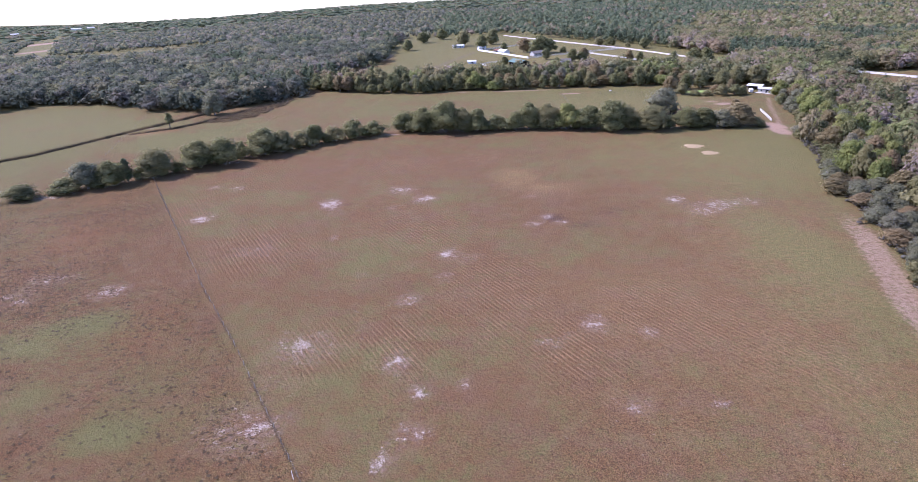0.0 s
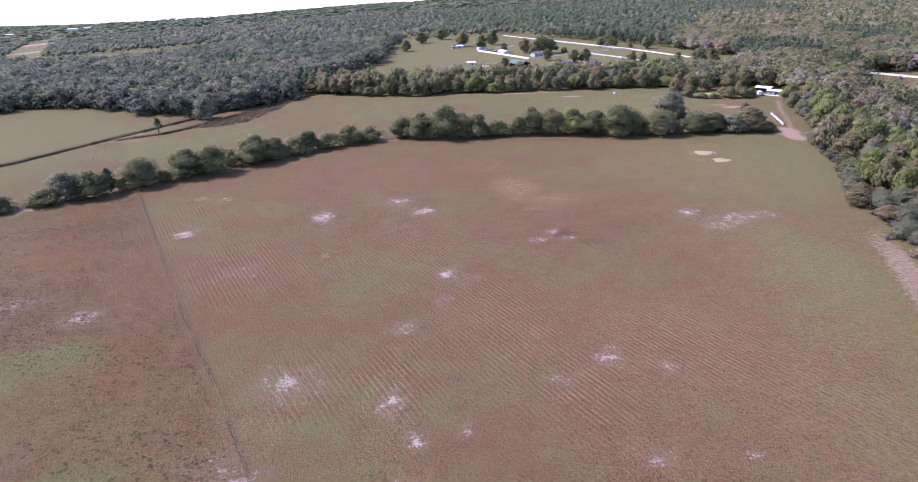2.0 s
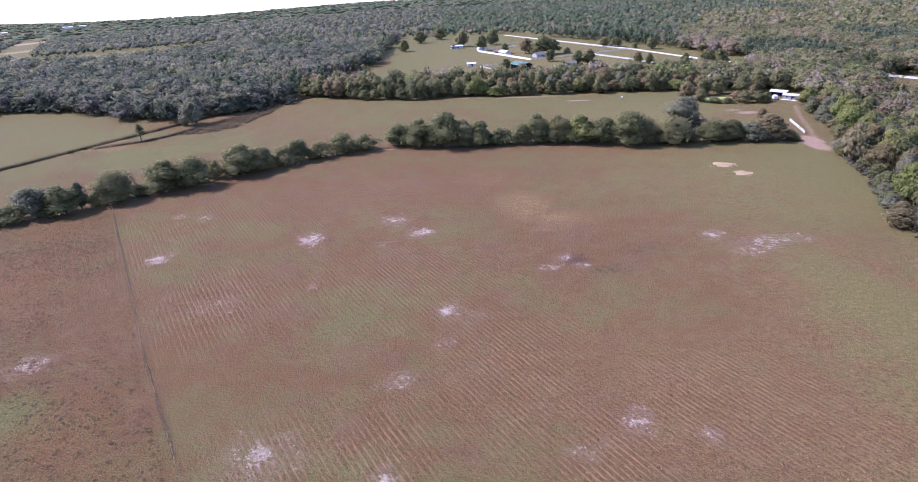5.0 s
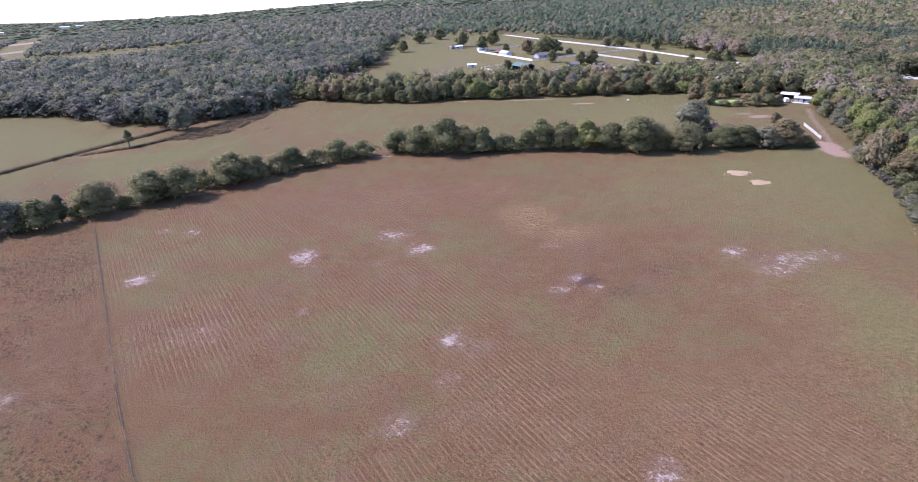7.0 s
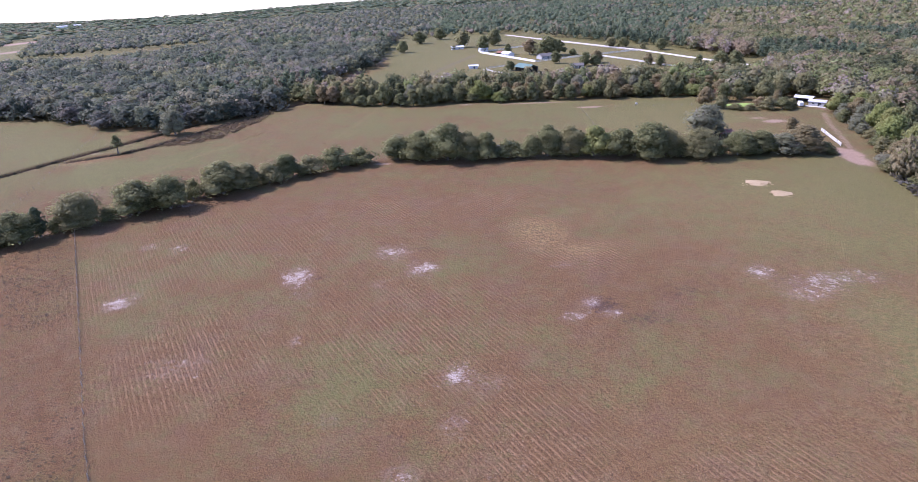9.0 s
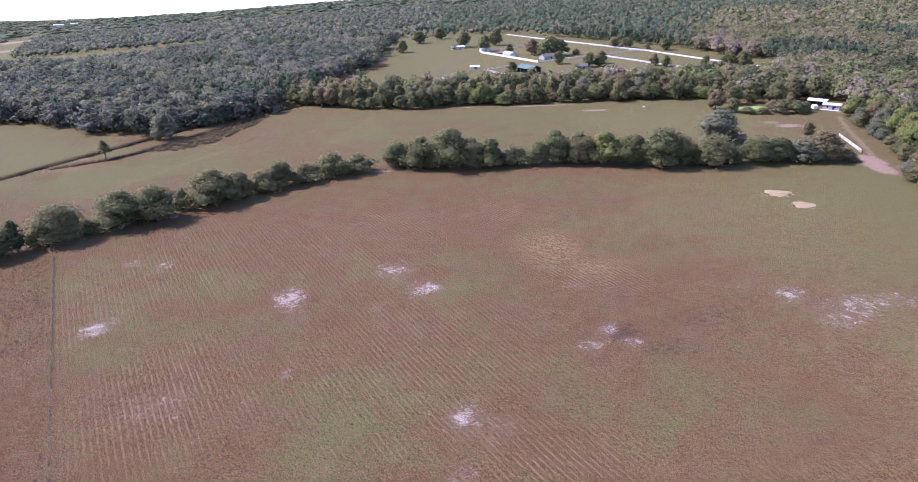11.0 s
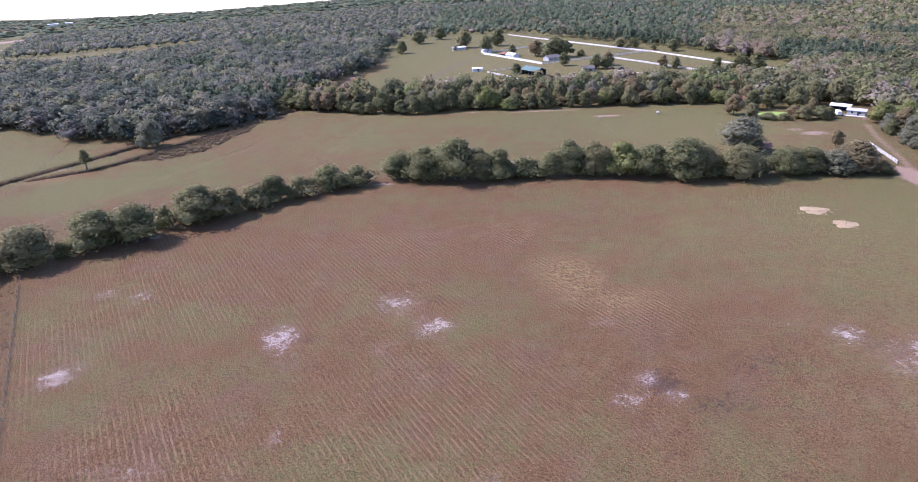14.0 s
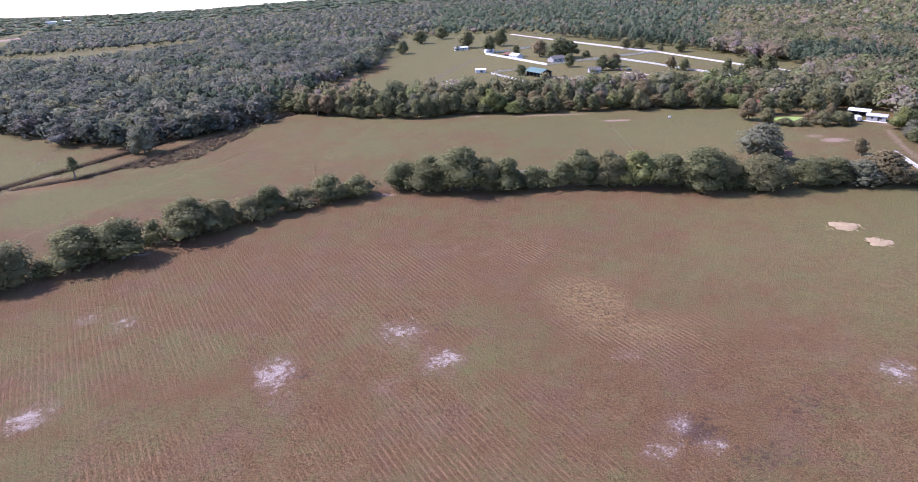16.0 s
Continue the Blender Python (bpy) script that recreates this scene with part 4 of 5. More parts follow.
BRUSH_FIELD = [(-160, 362), (-147, 361), (-131, 376), (-122, 415), (-119, 450), (-126, 448), (-133, 428), (-144, 404), (-155, 380)]
p = np.stack([wr.uniform(-165, -115, 2600), wr.uniform(355, 455, 2600)], 1)
p = p[inside(BRUSH_FIELD, p[:, 0], p[:, 1])]
wood_mass("ditch_brush", p, wr.uniform(0.5, 1.3, len(p)), wr.uniform(1.2, 2.4, len(p)), shrub_protos, M_BRUSH, "brown dead brush along the ditch", 11)
p = np.concatenate([along([(a + 2.2, b - 1.6) for a, b in DITCH[0:8]], 0.9, 1500, wr), along([(a + 1.8, b - 1.2) for a, b in DITCH_B], 0.9, 620, wr)])
p = p[fractal(p[:, 0], p[:, 1], 9, 55, 2) > 0.40]
wood_mass("ditch_shrubs", p, wr.uniform(0.6, 1.7, len(p)), wr.uniform(1.0, 2.2, len(p)), shrub_protos, M_BANKSHRUB, "dark shrubs on the ditch banks", 12)
p = along([(95, 60), (118, 122), (124, 139), (133, 165), (139, 192), (150, 230), (160, 258), (167, 282)], 2.0, 420, wr)
p = p[~clear_at(p[:, 0], p[:, 1]) | (wr.uniform(0, 1, len(p)) < 0.12)]
wood_mass("brambles", p, wr.uniform(0.8, 2.4, len(p)), wr.uniform(2.0, 4.2, len(p)), shrub_protos, M_BRAMBLE, "pale dry brambles along the edge of the wood", 13)
p = along(TRACKS[1], 1.2, 50, wr)
wood_mass("pasture_weeds", np.concatenate([p, along(TRACKS[0][1:], 1.2, 40, wr)]), wr.uniform(0.2, 0.6, 90), wr.uniform(0.5, 1.3, 90), shrub_protos, M_BRUSH, "scattered weeds along an old fence line", 14)


# ---------------------------------------------------------------- fences
def fence_runs(points, step):
    for (ax, ay), (bx, by) in zip(points, points[1:]):
        n = max(1, round(math.hypot(bx - ax, by - ay) / step))
        for k in range(n):
            yield (ax + (bx - ax) * k / n, ay + (by - ay) * k / n), (ax + (bx - ax) * (k + 1) / n, ay + (by - ay) * (k + 1) / n)


def unit_box(name, mat, bevel=0.02):
    bm = bmesh.new()
    box(bm, 0, 0, 0.5, 1, 1, 1, 0, 0)
    me = bpy.data.meshes.new(name)
    bm.to_mesh(me)
    bm.free()
    me.materials.append(mat)
    return me


U_WHITE, U_WOOD = unit_box("white_board", M_WHITE), unit_box("post_wood", M_POST)


def stick(name, me, parent, x, y, z, sx, sy, sz, turn=0.0):
    ob = new(name, me)
    ob.parent = parent
    ob.matrix_basis = pose(x, y, z, 0, 0, turn) @ Matrix.Diagonal((sx, sy, sz, 1))
    return ob


def board_fence(points, height, rails, step, label, board=0.18, thick=0.06):
    ob = tagged(new("board_fence"), label, "fence", "white fences")
    last = None
    for (ax, ay), (bx, by) in fence_runs(points, step):
        turn = math.degrees(math.atan2(by - ay, bx - ax))
        stick("post", U_WHITE, ob, ax, ay, gz(ax, ay) - 0.2, 0.16, 0.16, height + 0.32, turn)
        mx, my, length = (ax + bx) / 2, (ay + by) / 2, math.hypot(bx - ax, by - ay)
        for k in range(rails):
            z = gz(mx, my) + height * (k + 1) / rails - board * 0.9
            stick("rail", U_WHITE, ob, mx, my, z, length + 0.02, thick, board, turn)
        last = (bx, by, turn)
    stick("post", U_WHITE, ob, last[0], last[1], gz(last[0], last[1]) - 0.2, 0.16, 0.16, height + 0.32, last[2])
    return ob


def panel_fence(points, height, step, label):
    ob = tagged(new("panel_fence"), label, "fence", "white fences")
    for (ax, ay), (bx, by) in fence_runs(points, step):
        turn = math.degrees(math.atan2(by - ay, bx - ax))
        mx, my, length = (ax + bx) / 2, (ay + by) / 2, math.hypot(bx - ax, by - ay)
        stick("post", U_WHITE, ob, ax, ay, gz(ax, ay) - 0.2, 0.2, 0.2, height + 0.4, turn)
        stick("panel", U_WHITE, ob, mx, my, gz(mx, my) + 0.1, length - 0.2, 0.06, height - 0.2, turn)
        stick("cap_rail", U_WHITE, ob, mx, my, gz(mx, my) + height - 0.1, length - 0.2, 0.12, 0.12, turn)
    return ob


def wire_fence(points, step, label, seed, height=1.25, wires=3):
    rng = random.Random(seed)
    ob = tagged(new("wire_fence"), label, "fence", "wire fences")
    spans = list(fence_runs(points, step))
    for (ax, ay), _ in spans:
        stick("post", U_WOOD, ob, ax, ay, gz(ax, ay) - 0.3, 0.11, 0.11, height + 0.4 + rng.uniform(-0.1, 0.15), rng.uniform(0, 90))
    for w in range(wires):
        bm = bmesh.new()
        for (ax, ay), (bx, by) in spans:
            z = height * (0.4 + 0.28 * w)
            tube(bm, (ax, ay, gz(ax, ay) + z), (bx, by, gz(bx, by) + z), 0.006, 0.006, 3)
        part("wire", bm, M_POST, ob, "thin slack fence wire")
    return ob


A, B, C, D = (18, 728), (67, 641), (180, 706), (96, 800)
panel_fence([A, B], 2.0, 6.0, "solid white panel fence round the farmyard")
board_fence([B, C], 1.7, 4, 6.0, "white board fence along the farmyard drive")
board_fence([A, D], 1.7, 4, 6.0, "white board fence behind the farm buildings")
board_fence([(134, 668), (197, 548), (205, 540)], 1.5, 4, 6.0, "white board fence between two farm paddocks", 0.2)
board_fence([(86, 868), (126, 795), (178, 700)], 1.5, 4, 6.0, "white board fence beside the pale lane", 0.11)
board_fence([(184, 694), (221, 606)], 1.5, 4, 6.0, "white board fence beside the pale lane", 0.11)
board_fence([(17, 600), (46, 548)], 1.5, 3, 5.0, "white board fence beside the green barn", 0.24)
board_fence([(20, 606), (44, 622)], 1.5, 3, 5.0, "white board fence of a small corral", 0.16)
board_fence([(-18, 566), (-11, 553)], 1.5, 3, 4.0, "short white board fence behind the trees", 0.24)
board_fence([(3, 535), (12, 519)], 1.5, 3, 4.0, "short white board fence behind the trees", 0.24)
board_fence([(175, 352), (168.5, 324)], 1.5, 4, 3.5, "white board fence beside the dirt drive", 0.17)
board_fence([(14, 339), (32, 338.5)], 1.4, 3, 3.0, "white board fence behind the hedgerow gap", 0.24)
board_fence([(308, 486), (334, 450), (350, 430)], 1.6, 4, 5.0, "white board fence across a woodland glade", 0.30)
wire_fence(FENCE_LINE, 5.0, "rusted wire fence on weathered posts between two fields", 1)
wire_fence([(70, 426), (69, 372), (66, 345)], 4.5, "wire fence on weathered posts across the pasture", 2)
wire_fence([(74, 425), (108, 424), (141, 421)], 5.5, "wire fence on dark posts across the pasture", 3)
wire_fence([(-172, 268), (-190, 330), (-205, 385), (-212, 405)], 7.0, "thin wire fence across the western pasture", 4)


# ---------------------------------------------------------------- lanes
def strip(name, points, width, mat, lift, label, category):
    vs, fs, fine = [], [], []
    for (ax, ay), (bx, by) in zip(points, points[1:]):
        n = max(1, int(math.hypot(bx - ax, by - ay) / 6))
        fine += [(ax + (bx - ax) * k / n, ay + (by - ay) * k / n) for k in range(n)]
    fine.append(points[-1])
    for k, (x, y) in enumerate(fine):
        p, q = fine[max(0, k - 1)], fine[min(len(fine) - 1, k + 1)]
        d = Vector((q[0] - p[0], q[1] - p[1])).normalized()
        w = width / 2 * (0.9 + 0.2 * lattice(k, 0, 3, 9))
        for s in (-1, -0.8, 0.8, 1):
            a, b = x - d.y * w * s, y + d.x * w * s
            vs.append((a, b, gz(a, b) + (lift if abs(s) < 1 else -0.15)))
    for k in range(len(fine) - 1):
        for j in range(3):
            i = 4 * k + j
            fs.append((i, i + 4, i + 5, i + 1))
    me = mesh_of(name, np.array(vs, float), np.array(fs), mat)
    me.flip_normals()
    tagged(new(name, me), label, category, "", "structure")


strip("road", LANE, 7.0, M_ASPHALT, 0.10, "pale sandy lane past the farm", "road")
strip("road_glade", [(312, 490), (338, 453), (355, 428)], 5.0, M_ASPHALT, 0.10, "pale lane across a woodland glade", "road")
strip("path_farm", [(62, 574), (100, 566), (160, 551), (196, 536)], 2.6, M_ASPHALT, 0.05, "pale farm track across the paddock", "path")
for k, off in enumerate((-1.6, 1.6)):
    strip("path_rut_%d" % (k + 1), [(-31 + off, 574 - 0.6 * off), (-12 + off, 640 - 0.6 * off), (14 + off, 716 - 0.6 * off)], 1.5, M_RUT, 0.05, "dark earth rut across the farm meadow", "path")
strip("path_paddock", [(122, 592), (140, 572), (147, 556)], 2.2, M_ASPHALT, 0.05, "pale wheel track across the paddock", "path")


# ---------------------------------------------------------------- buildings
def gable_roof(bm, length, width, eave, ridge, over=0.5, thick=0.16):
    for side in (-1, 1):
        h, w = ridge - eave, width / 2
        slope = math.hypot(h, w)
        k = (slope + over) / slope
        v = []
        for x in (-length / 2 - over, length / 2 + over):
            for (y, z) in ((0, ridge), (side * w * k, ridge - h * k)):
                for t in (0, thick):
                    v.append(bm.verts.new((x, y, z + t)))
        for f in ((0, 2, 6, 4), (1, 5, 7, 3), (0, 4, 5, 1), (2, 3, 7, 6), (0, 1, 3, 2), (4, 6, 7, 5)):
            bm.faces.new([v[i] for i in f])
    bmesh.ops.recalc_face_normals(bm, faces=bm.faces)


def wall_shell(length, width, eave, ridge):
    """Four walls of a gabled house, 0.15 m thick."""
    bm = bmesh.new()
    for side in (-1, 1):
        box(bm, 0, side * (width / 2 - 0.075), eave / 2, length, 0.15, eave)
        x0, x1 = side * (length / 2 - 0.15), side * length / 2
        prof = [(-width / 2 + 0.15, 0), (width / 2 - 0.15, 0), (width / 2 - 0.15, eave), (0, ridge - 0.05), (-width / 2 + 0.15, eave)]
        a = [bm.verts.new((x0, y, z)) for y, z in prof]
        b = [bm.verts.new((x1, y, z)) for y, z in prof]
        bm.faces.new(a), bm.faces.new(b)
        for i in range(5):
            bm.faces.new((a[i], a[(i + 1) % 5], b[(i + 1) % 5], b[i]))
    bmesh.ops.recalc_face_normals(bm, faces=bm.faces)
    return bm


def house(name, x, y, turn, length, width, eave, ridge, wall_mat, roof_mat, label, category, windows=3, door=True, roof_label=""):
    ob = thing(name, x, y, label, category, "", turn)
    part("wall", wall_shell(length, width, eave, ridge), wall_mat, ob)
    bm = bmesh.new()
    gable_roof(bm, length, width, eave, ridge)
    roof = part("roof", bm, roof_mat, ob, roof_label)
    n = int(length / 1.2)
    for side in (-1, 1):
        bm = bmesh.new()
        for k in range(n):
            px = -length / 2 + (k + 0.5) * length / n
            mid = Vector((px, side * width / 4, (eave + ridge) / 2 + 0.19))
            m = Matrix.Translation(mid) @ Matrix.Rotation(-side * math.atan2(ridge - eave, width / 2), 4, "X") @ Matrix.Diagonal((0.06, math.hypot(width / 2, ridge - eave), 0.05, 1))
            bmesh.ops.create_cube(bm, size=1.0, matrix=m)
        part("roof_seam", bm, roof_mat, roof)
    for side in (-1, 1):
        for k in range(windows):
            px = -length / 2 + (k + 0.6) * length / (windows + 0.2)
            bm = bmesh.new()
            box(bm, px, side * (width / 2 + 0.02), eave * 0.58, 1.2, 0.08, 1.1, 0, 0.02)
            frame_ob = part("window", bm, M_WHITE, ob)
            bm = bmesh.new()
            box(bm, px, side * (width / 2 + 0.06), eave * 0.58, 1.0, 0.04, 0.9)
            part("pane", bm, M_GLASS, frame_ob)
    if door:
        bm = bmesh.new()
        box(bm, length * 0.12, -width / 2 - 0.03, 1.02, 0.95, 0.08, 2.04, 0, 0.02)
        part("door", bm, M_DARK, ob)
    return ob


def pole_barn(name, x, y, turn, length, width, eave, ridge, roof_mat, label, closed_back=True):
    ob = thing(name, x, y, label, "barn", "", turn)
    bm = bmesh.new()
    gable_roof(bm, length, width, eave, ridge, 0.7)
    roof = part("roof", bm, roof_mat, ob)
    for side in (-1, 1):
        bm = bmesh.new()
        n = int(length / 1.0)
        for k in range(n):
            px = -length / 2 + (k + 0.5) * length / n
            m = Matrix.Translation((px, side * width / 4, (eave + ridge) / 2 + 0.19)) @ Matrix.Rotation(-side * math.atan2(ridge - eave, width / 2), 4, "X") @ Matrix.Diagonal((0.06, math.hypot(width / 2, ridge - eave), 0.05, 1))
            bmesh.ops.create_cube(bm, size=1.0, matrix=m)
        part("roof_seam", bm, roof_mat, roof)
    n = max(2, round(length / 4.5))
    for k in range(n + 1):
        for side in (-1, 1):
            bm = bmesh.new()
            box(bm, -length / 2 + 0.2 + (length - 0.4) * k / n, side * (width / 2 - 0.2), eave / 2, 0.22, 0.22, eave)
            part("post", bm, M_POST, ob)
    # near-black sheets: the shade under the open roof, put into their colour
    if closed_back:
        bm = bmesh.new()
        box(bm, 0, width / 2 - 0.45, eave / 2, length - 0.5, 0.1, eave)
        part("shade_back_wall", bm, M_DARK, ob)
        bm = bmesh.new()
        box(bm, -length / 2 + 0.45, 0, eave / 2, 0.1, width - 1.1, eave)
        part("shade_side_wall", bm, M_DARK, ob)
    return ob


GRID = -58.0
pole_barn("barn", 53, 584, GRID, 18, 11, 4.0, 6.2, M_GREENROOF, "long open barn with a green metal roof")
house("farmhouse", 79, 666, GRID + 90, 14, 8, 2.8, 4.8, M_SIDING, M_GREYROOF, "low pale farmhouse with a grey shingle roof", "house")
house("outbuilding", 45, 692, GRID, 12, 7, 3.0, 4.8, M_WHITE, M_WHITEROOF, "white outbuilding with a pale metal roof", "house", 2)
pole_barn("carport", 39, 706, GRID, 7, 6, 2.8, 3.8, M_RUST, "small dark carport beside a white outbuilding")
house("cottage", 98, 594, GRID + 60, 9, 6.5, 2.6, 4.2, M_SIDING, M_GREYROOF, "small white cottage half hidden by trees", "house", 2)
house("stable", -6, 772, GRID + 80, 14, 5, 2.6, 3.6, M_WHITE, M_WHITEROOF, "long low white stable beyond the trees", "stable", 3)
house("shed", 22, 742, GRID + 80, 9, 5, 2.6, 3.8, M_WHITE, M_WHITEROOF, "small white shed beside the farmyard fence", "shed", 1)
house("horse_shelter", 9, 612, GRID + 60, 8, 4, 2.4, 3.2, M_WHITE, M_WHITEROOF, "small white horse shelter by a corral", "shelter", 1)
house("woodland_cabin", 166, 452, 10, 10, 7, 2.6, 4.2, M_RUST, M_RUST, "rust-brown cabin half hidden among trees", "house", 2)
pole_barn("open_shed", 203.5, 424, -42, 9, 5.5, 2.8, 3.6, M_WHITEROOF, "open shed with a white metal roof")
house("mobile_home", 205, 412, -38, 8.5, 4.4, 2.5, 3.3, M_SIDING, M_PALEROOF, "pale mobile home with a white metal roof", "house", 2)
pole_barn("lean_to", 126, 350, 20, 7, 5, 2.2, 2.9, M_RUST, "rusty lean-to shelter under a spreading tree")


def wheel(parent, x, y, r, width):
    bm = bmesh.new()
    bmesh.ops.create_cone(bm, cap_ends=True, segments=14, radius1=r, radius2=r, depth=width, matrix=pose(x, y, r, 90, 0, 0))
    w = part("wheel", bm, M_TYRE, parent)
    bm = bmesh.new()
    bmesh.ops.create_cone(bm, cap_ends=True, segments=10, radius1=r * 0.55, radius2=r * 0.55, depth=width + 0.04, matrix=pose(x, y, r, 90, 0, 0))
    part("rim", bm, M_WHITEROOF, w)


def pickup(x, y, turn, mat, label):
    ob = thing("pickup_truck", x, y, label, "truck", "parked trucks", turn)
    bm = bmesh.new()
    box(bm, 0, 0, 0.72, 5.3, 1.9, 0.62, 0, 0.12)
    part("body", bm, mat, ob)
    bm = bmesh.new()
    for v in box(bm, 0.3, 0, 1.38, 2.3, 1.7, 0.72, 0, 0):
        if v.co.z > 1.5:
            v.co.x, v.co.y = 0.3 + (v.co.x - 0.3) * 0.72, v.co.y * 0.86
    cab = part("cab", bm, M_GLASS, ob, "dark glazed cab")
    bm = bmesh.new()
    box(bm, 0.3, 0, 1.77, 1.6, 1.44, 0.07, 0, 0.02)
    part("cab_roof", bm, mat, cab)
    bm = bmesh.new()
    box(bm, -1.75, 0, 1.06, 1.6, 1.5, 0.04)
    part("bed", bm, M_DARK, ob)
    for wx in (-1.6, 1.7):
        for wy in (-0.85, 0.85):
            wheel(ob, wx, wy, 0.38, 0.26)
    return ob


pickup(119, 600, -20, M_PAINT_RED, "dull red pickup parked beside the cottage")
pickup(126, 598, 15, M_PAINT_DARK, "dark pickup parked beside the cottage")

# travel trailer by the mobile home
ob = thing("travel_trailer", 195, 411.5, "white travel trailer parked beside a mobile home", "trailer", "", 75)
bm = bmesh.new()
box(bm, 0, 0, 1.6, 4.8, 2.3, 2.2, 0, 0.25)
shell = part("body", bm, M_WHITE, ob)
for px in (-1.8, 0.4, 2.0):
    bm = bmesh.new()
    box(bm, px, -1.21, 1.95, 0.9, 0.05, 0.6)
    part("window", bm, M_GLASS, shell)
bm = bmesh.new()
tube(bm, (3.0, 0, 0.6), (4.2, 0, 0.6), 0.06, 0.05)
part("tow_bar", bm, M_DARK, ob)
for wy in (-1.0, 1.0):
    wheel(ob, -0.4, wy, 0.36, 0.22)
bm = bmesh.new()
box(bm, 0, 0, 0.06, 11, 2.0, 0.16, 0, 0.02)
slab = tagged(part("patio_slab", bm, M_CONCRETE, None), "pale concrete slab in front of a mobile home", "slab")
slab.matrix_basis = pose(202.4, 408.7, gz(202.4, 408.7), 0, 0, -38)

# leaning white stake on the field fence
ob = thing("stake", -26.5, 70.5, "leaning white stake beside the field fence", "stake")
bm = bmesh.new()
tube(bm, (0, 0, -0.2), (-0.25, 0.3, 1.5), 0.06, 0.05)
part("shaft", bm, M_WHITE, ob)
bm = bmesh.new()
tube(bm, (-0.25, 0.3, 1.5), (-0.26, 0.31, 1.56), 0.075, 0.06)
part("cap", bm, M_WHITE, ob)

# white water box by the pasture fence
ob = thing("water_box", 104, 427, "small white water box on a post", "water box")
bm = bmesh.new()
box(bm, 0, 0, 0.5, 0.2, 0.2, 1.0)
part("post", bm, M_POST, ob)
bm = bmesh.new()
box(bm, 0, 0, 1.35, 1.3, 1.0, 0.8, 0, 0.08)
part("tank", bm, M_WHITE, ob)


# ---------------------------------------------------------------- hay, pond, tussocks
def hay_patch(x, y, rx, ry, seed, label):
    rng = np.random.default_rng(seed)
    ob = thing("hay_pile", x, y, label, "hay", "spread hay")
    n, m = 9, 26
    v, f = [(0, 0, 0.2)], []
    for i in range(1, n + 1):
        for j in range(m):
            a = 2 * math.pi * j / m
            k = i / n * (1 + 0.16 * math.sin(3 * a + seed) + 0.10 * math.sin(7 * a) + rng.uniform(-0.05, 0.05))
            v.append((rx * k * math.cos(a), ry * k * math.sin(a), 0.34 * (1 - (i / n) ** 2) + rng.uniform(0, 0.10) * (i < n) - 0.05 * (i == n)))
    for i in range(n - 1):
        for j in range(m):
            a, b = 1 + i * m + j, 1 + i * m + (j + 1) % m
            f.append((a, a + m, b + m, b))
    top = [(0, 1 + j, 1 + (j + 1) % m, 1 + (j + 1) % m) for j in range(m)]
    bm = bmesh.new()
    bv = [bm.verts.new(p) for p in v]
    for q in f:
        bm.faces.new([bv[i] for i in q])
    for q in top:
        bm.faces.new([bv[i] for i in q[:3]])
    part("mound", bm, M_HAY, ob)
    p = rng.normal(0, 0.42, (420, 2))
    at = np.stack([p[:, 0] * rx, p[:, 1] * ry, 0.06 + 0.15 * np.exp(-(p**2).sum(1) * 2)], 1)
    vv, ff, mm = rhombs(rng, at, np.tile([0.0, 0.0, 1.0], (420, 1)), 0.28)
    tagged(part_mesh("loose_straw", mesh_of("loose_straw", vv, ff, M_HAY, True, None, np.tile([0.0, 0.0, 1.0], (len(vv), 1))), ob), kind="stuff")


hay_patch(110.5, 277, 4.5, 3.5, 1, "round patch of trampled golden hay on grass")
hay_patch(113.4, 264.5, 3.8, 3.0, 2, "small patch of trampled golden hay on grass")

bm = bmesh.new()
bmesh.ops.create_circle(bm, cap_ends=True, segments=28, radius=1.0)
for v in bm.verts:
    a = math.atan2(v.co.y, v.co.x)
    v.co *= 1 + 0.12 * math.sin(3 * a) + 0.07 * math.sin(5 * a + 1)
pond = tagged(part("water", bm, M_POND, None), "small pond covered with bright green weed", "pond", "", "structure")
pond.matrix_basis = pose(163, 419, gz(163, 419) + 0.12, 0, 0, 10) @ Matrix.Diagonal((9, 5.5, 1, 1))


def tussocks(name, at, sizes, mat, label, seed):
    """Clumps of grass: five bent blades each, as one mass."""
    rng = np.random.default_rng(seed)
    vs = []
    for k in range(5):
        a = rng.uniform(0, 2 * math.pi, len(at))
        d = np.stack([np.cos(a), np.sin(a), np.zeros(len(at))], 1)
        side = np.stack([-np.sin(a), np.cos(a), np.zeros(len(at))], 1)
        s = (sizes * rng.uniform(0.7, 1.2, len(at)))[:, None]
        up = np.array([0, 0, 1.0])
        tip = at + d * s * 0.85 + up * s * 0.34
        vs.append(np.stack([at + side * s * 0.4 + up * 0.05, at - side * s * 0.4 + up * 0.05, tip - side * s * 0.22, tip + side * s * 0.22], 1).reshape(-1, 3))
    v = np.concatenate(vs)
    f = np.arange(len(v)).reshape(-1, 4)
    m = np.tile([0.0, 0.0, 1.0], (len(v), 1)) + rng.normal(0, 0.25, (len(v), 3))
    tagged(new(name, mesh_of(name, v, f, mat, True, None, m / np.linalg.norm(m, axis=1)[:, None])), label, "grass", "", "stuff")


def ground_points(x, y):
    return np.stack([x, y, ground_z(x, y) - 0.02], 1)


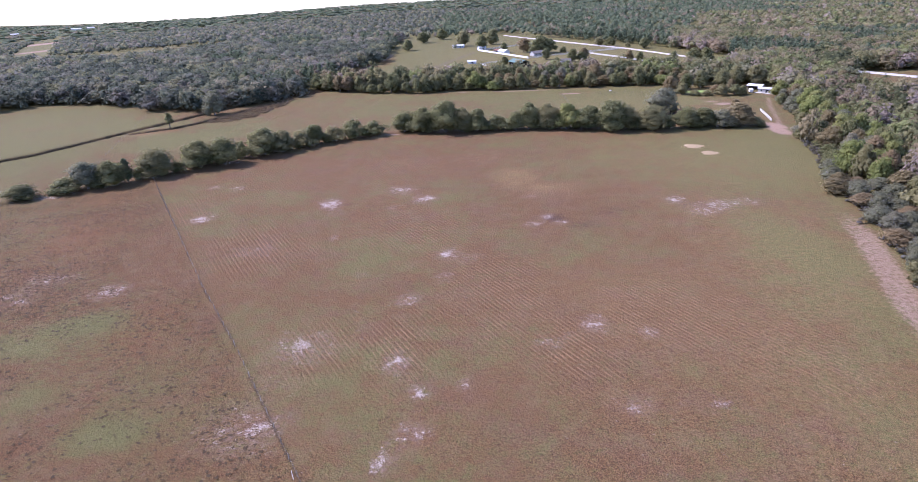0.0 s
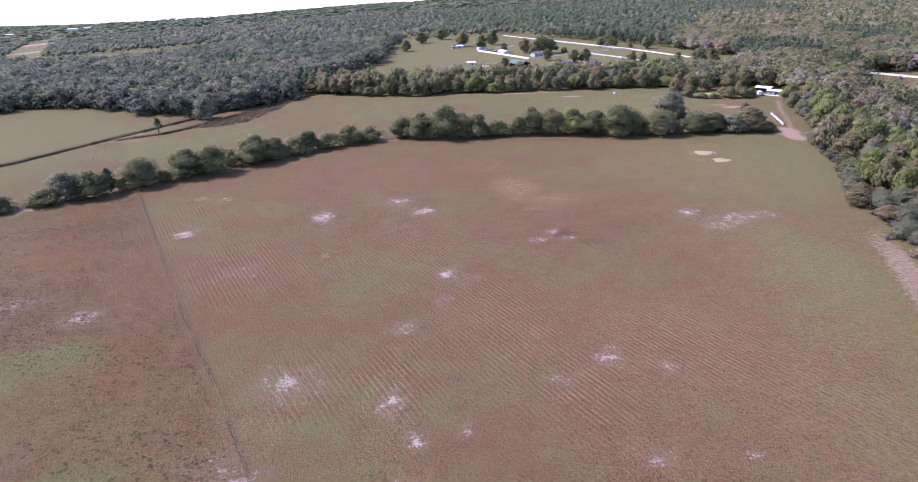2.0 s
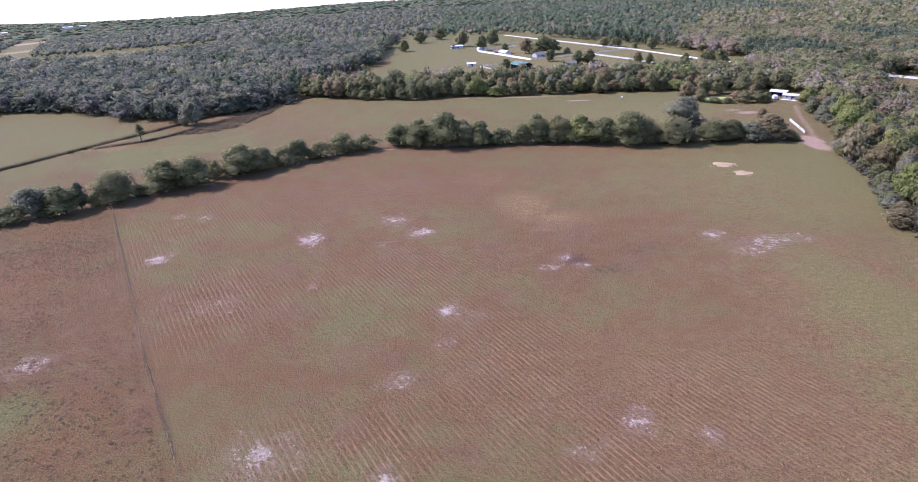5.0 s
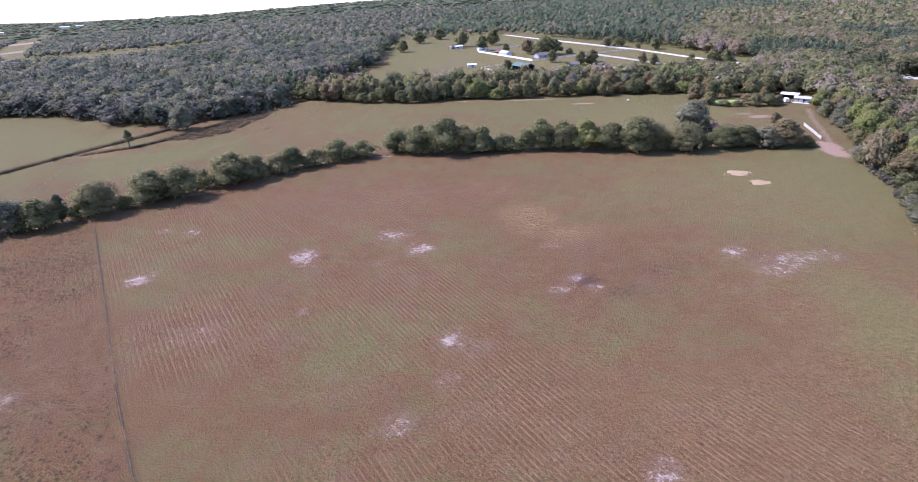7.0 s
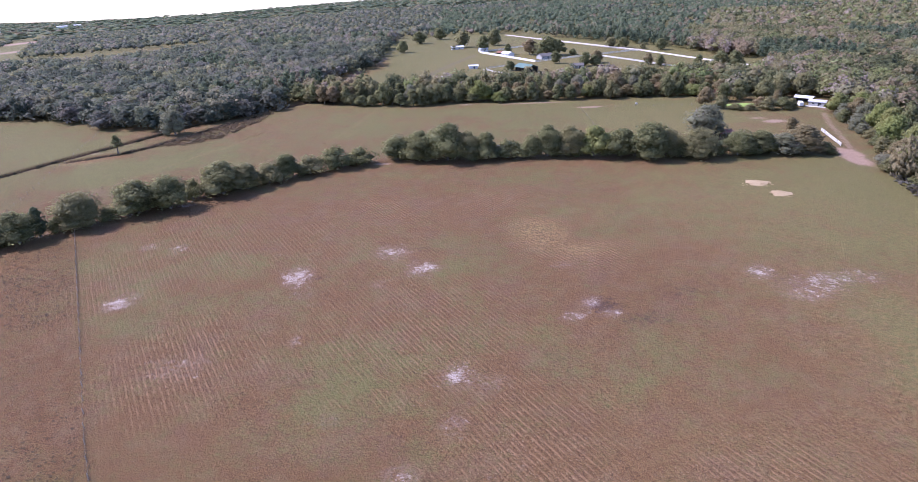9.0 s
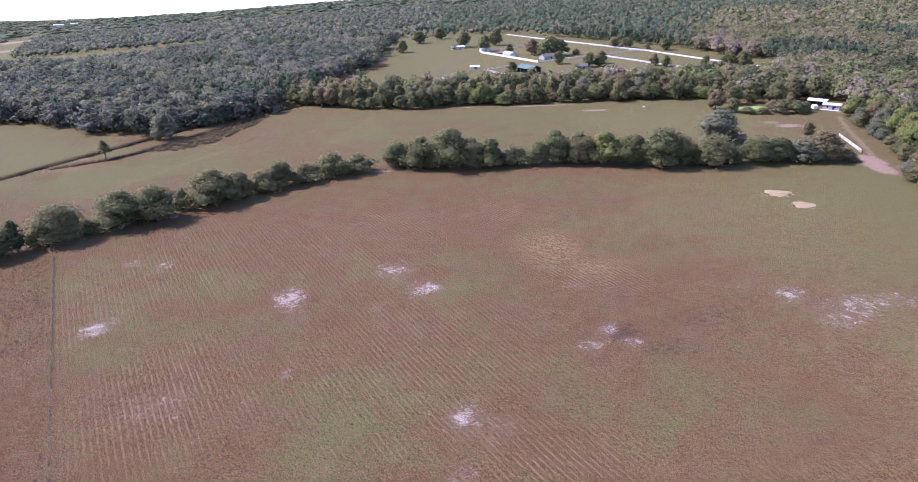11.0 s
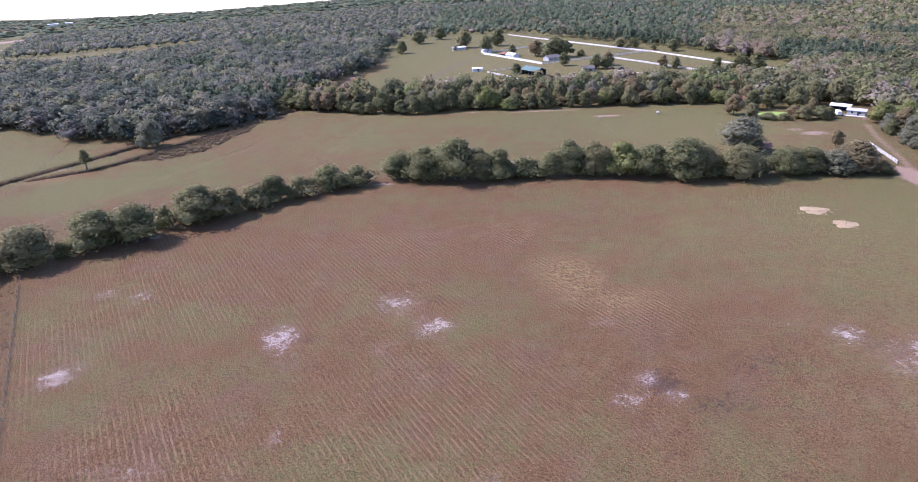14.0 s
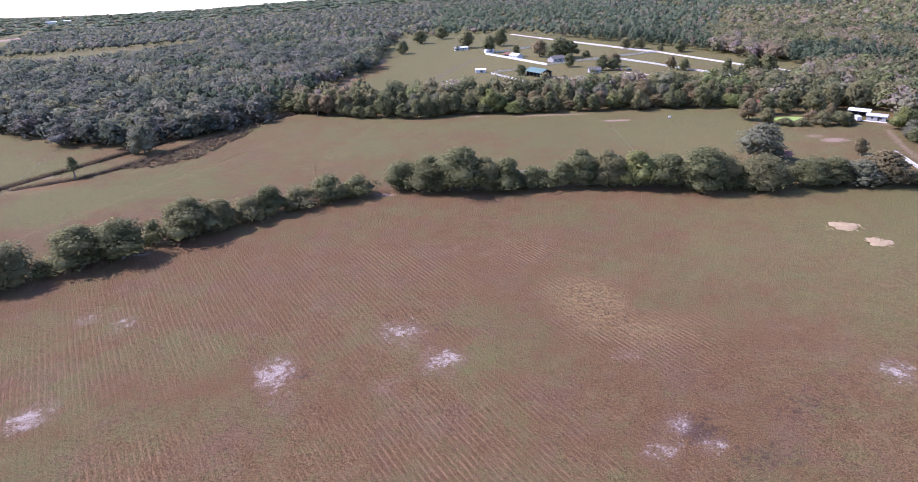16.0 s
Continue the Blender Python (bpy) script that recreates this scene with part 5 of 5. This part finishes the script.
g = np.random.default_rng(9)
# rough western field, dark tussocks
x, y = g.uniform(-190, 0, 170000), g.uniform(45, 250, 170000)
west = (x + 133.5) * -0.855 - (y - 246) * 0.519 > 1.0
dense = fractal(x, y, 22, 71, 3)
ok = west & (g.uniform(0, 1, len(x)) < np.clip((dense - 0.30) * 0.75, 0, 0.4)) & (y < 246 + (x + 133) * 0.62)
tussocks("rough_grass", ground_points(x[ok], y[ok]), 0.12 + 0.40 * g.uniform(0, 1, ok.sum()) ** 2.2, M_BANK, "dark dry tussocks scattered over the rough field", 1)
# weeds along fences and ditch banks
px, py = [], []
for line, spread, count in ((FENCE_LINE, 0.20, 4600), (DITCH, 1.6, 2500)):
    line = np.array(line, float)
    seg = np.hypot(*np.diff(line, axis=0).T)
    t = g.uniform(0, seg.sum(), count)
    edge = np.concatenate([[0], np.cumsum(seg)])
    px.append(np.interp(t, edge, line[:, 0]) + g.normal(0, spread, count))
    py.append(np.interp(t, edge, line[:, 1]) + g.normal(0, spread, count))
x, y = np.concatenate(px), np.concatenate(py)
ok = fractal(x, y, 5, 57, 2) > 0.40
x, y = x[ok], y[ok]
tussocks("bank_weeds", ground_points(x, y), g.uniform(0.07, 0.22, len(x)), M_GRASS, "dark weeds along fences and ditch banks", 2)
# straw stubble, in rows
x, y = g.uniform(-130, 110, 260000), g.uniform(60, 275, 260000)
keep = blobs(ROW_FIELDS, x, y, 31)
off = (x * 0.848 + y * 0.53) / 1.2
near_row = np.abs(off - np.round(off)) < 0.17
ok = near_row & (g.uniform(0, 1, len(x)) < keep * 0.8) & (fractal(x, y, 4, 33, 2) > 0.42)
tussocks("straw_stubble", ground_points(x[ok], y[ok]), g.uniform(0.07, 0.17, ok.sum()), M_STRAWTUFT, "pale straw stubble left in drilled rows", 3)
# dark clods among the straw
x, y = g.normal(24, 4, 260), g.normal(231, 6, 260)
tussocks("clods", ground_points(x, y), g.uniform(0.12, 0.3, 260), M_GRASS, "dark clumps among the straw", 4)

# pale warehouses far off towards the horizon
for az, r, length in ((-31.4, 3100, 64), (-30.4, 3180, 46), (-35.4, 2700, 40)):
    x, y = r * math.sin(radians(az)), r * math.cos(radians(az))
    house("warehouse", x, y, -az, length * 0.6, 16, 12, 14, M_WHITE, M_WHITEROOF, "long white warehouse far off among woods", "warehouse", 6, True)
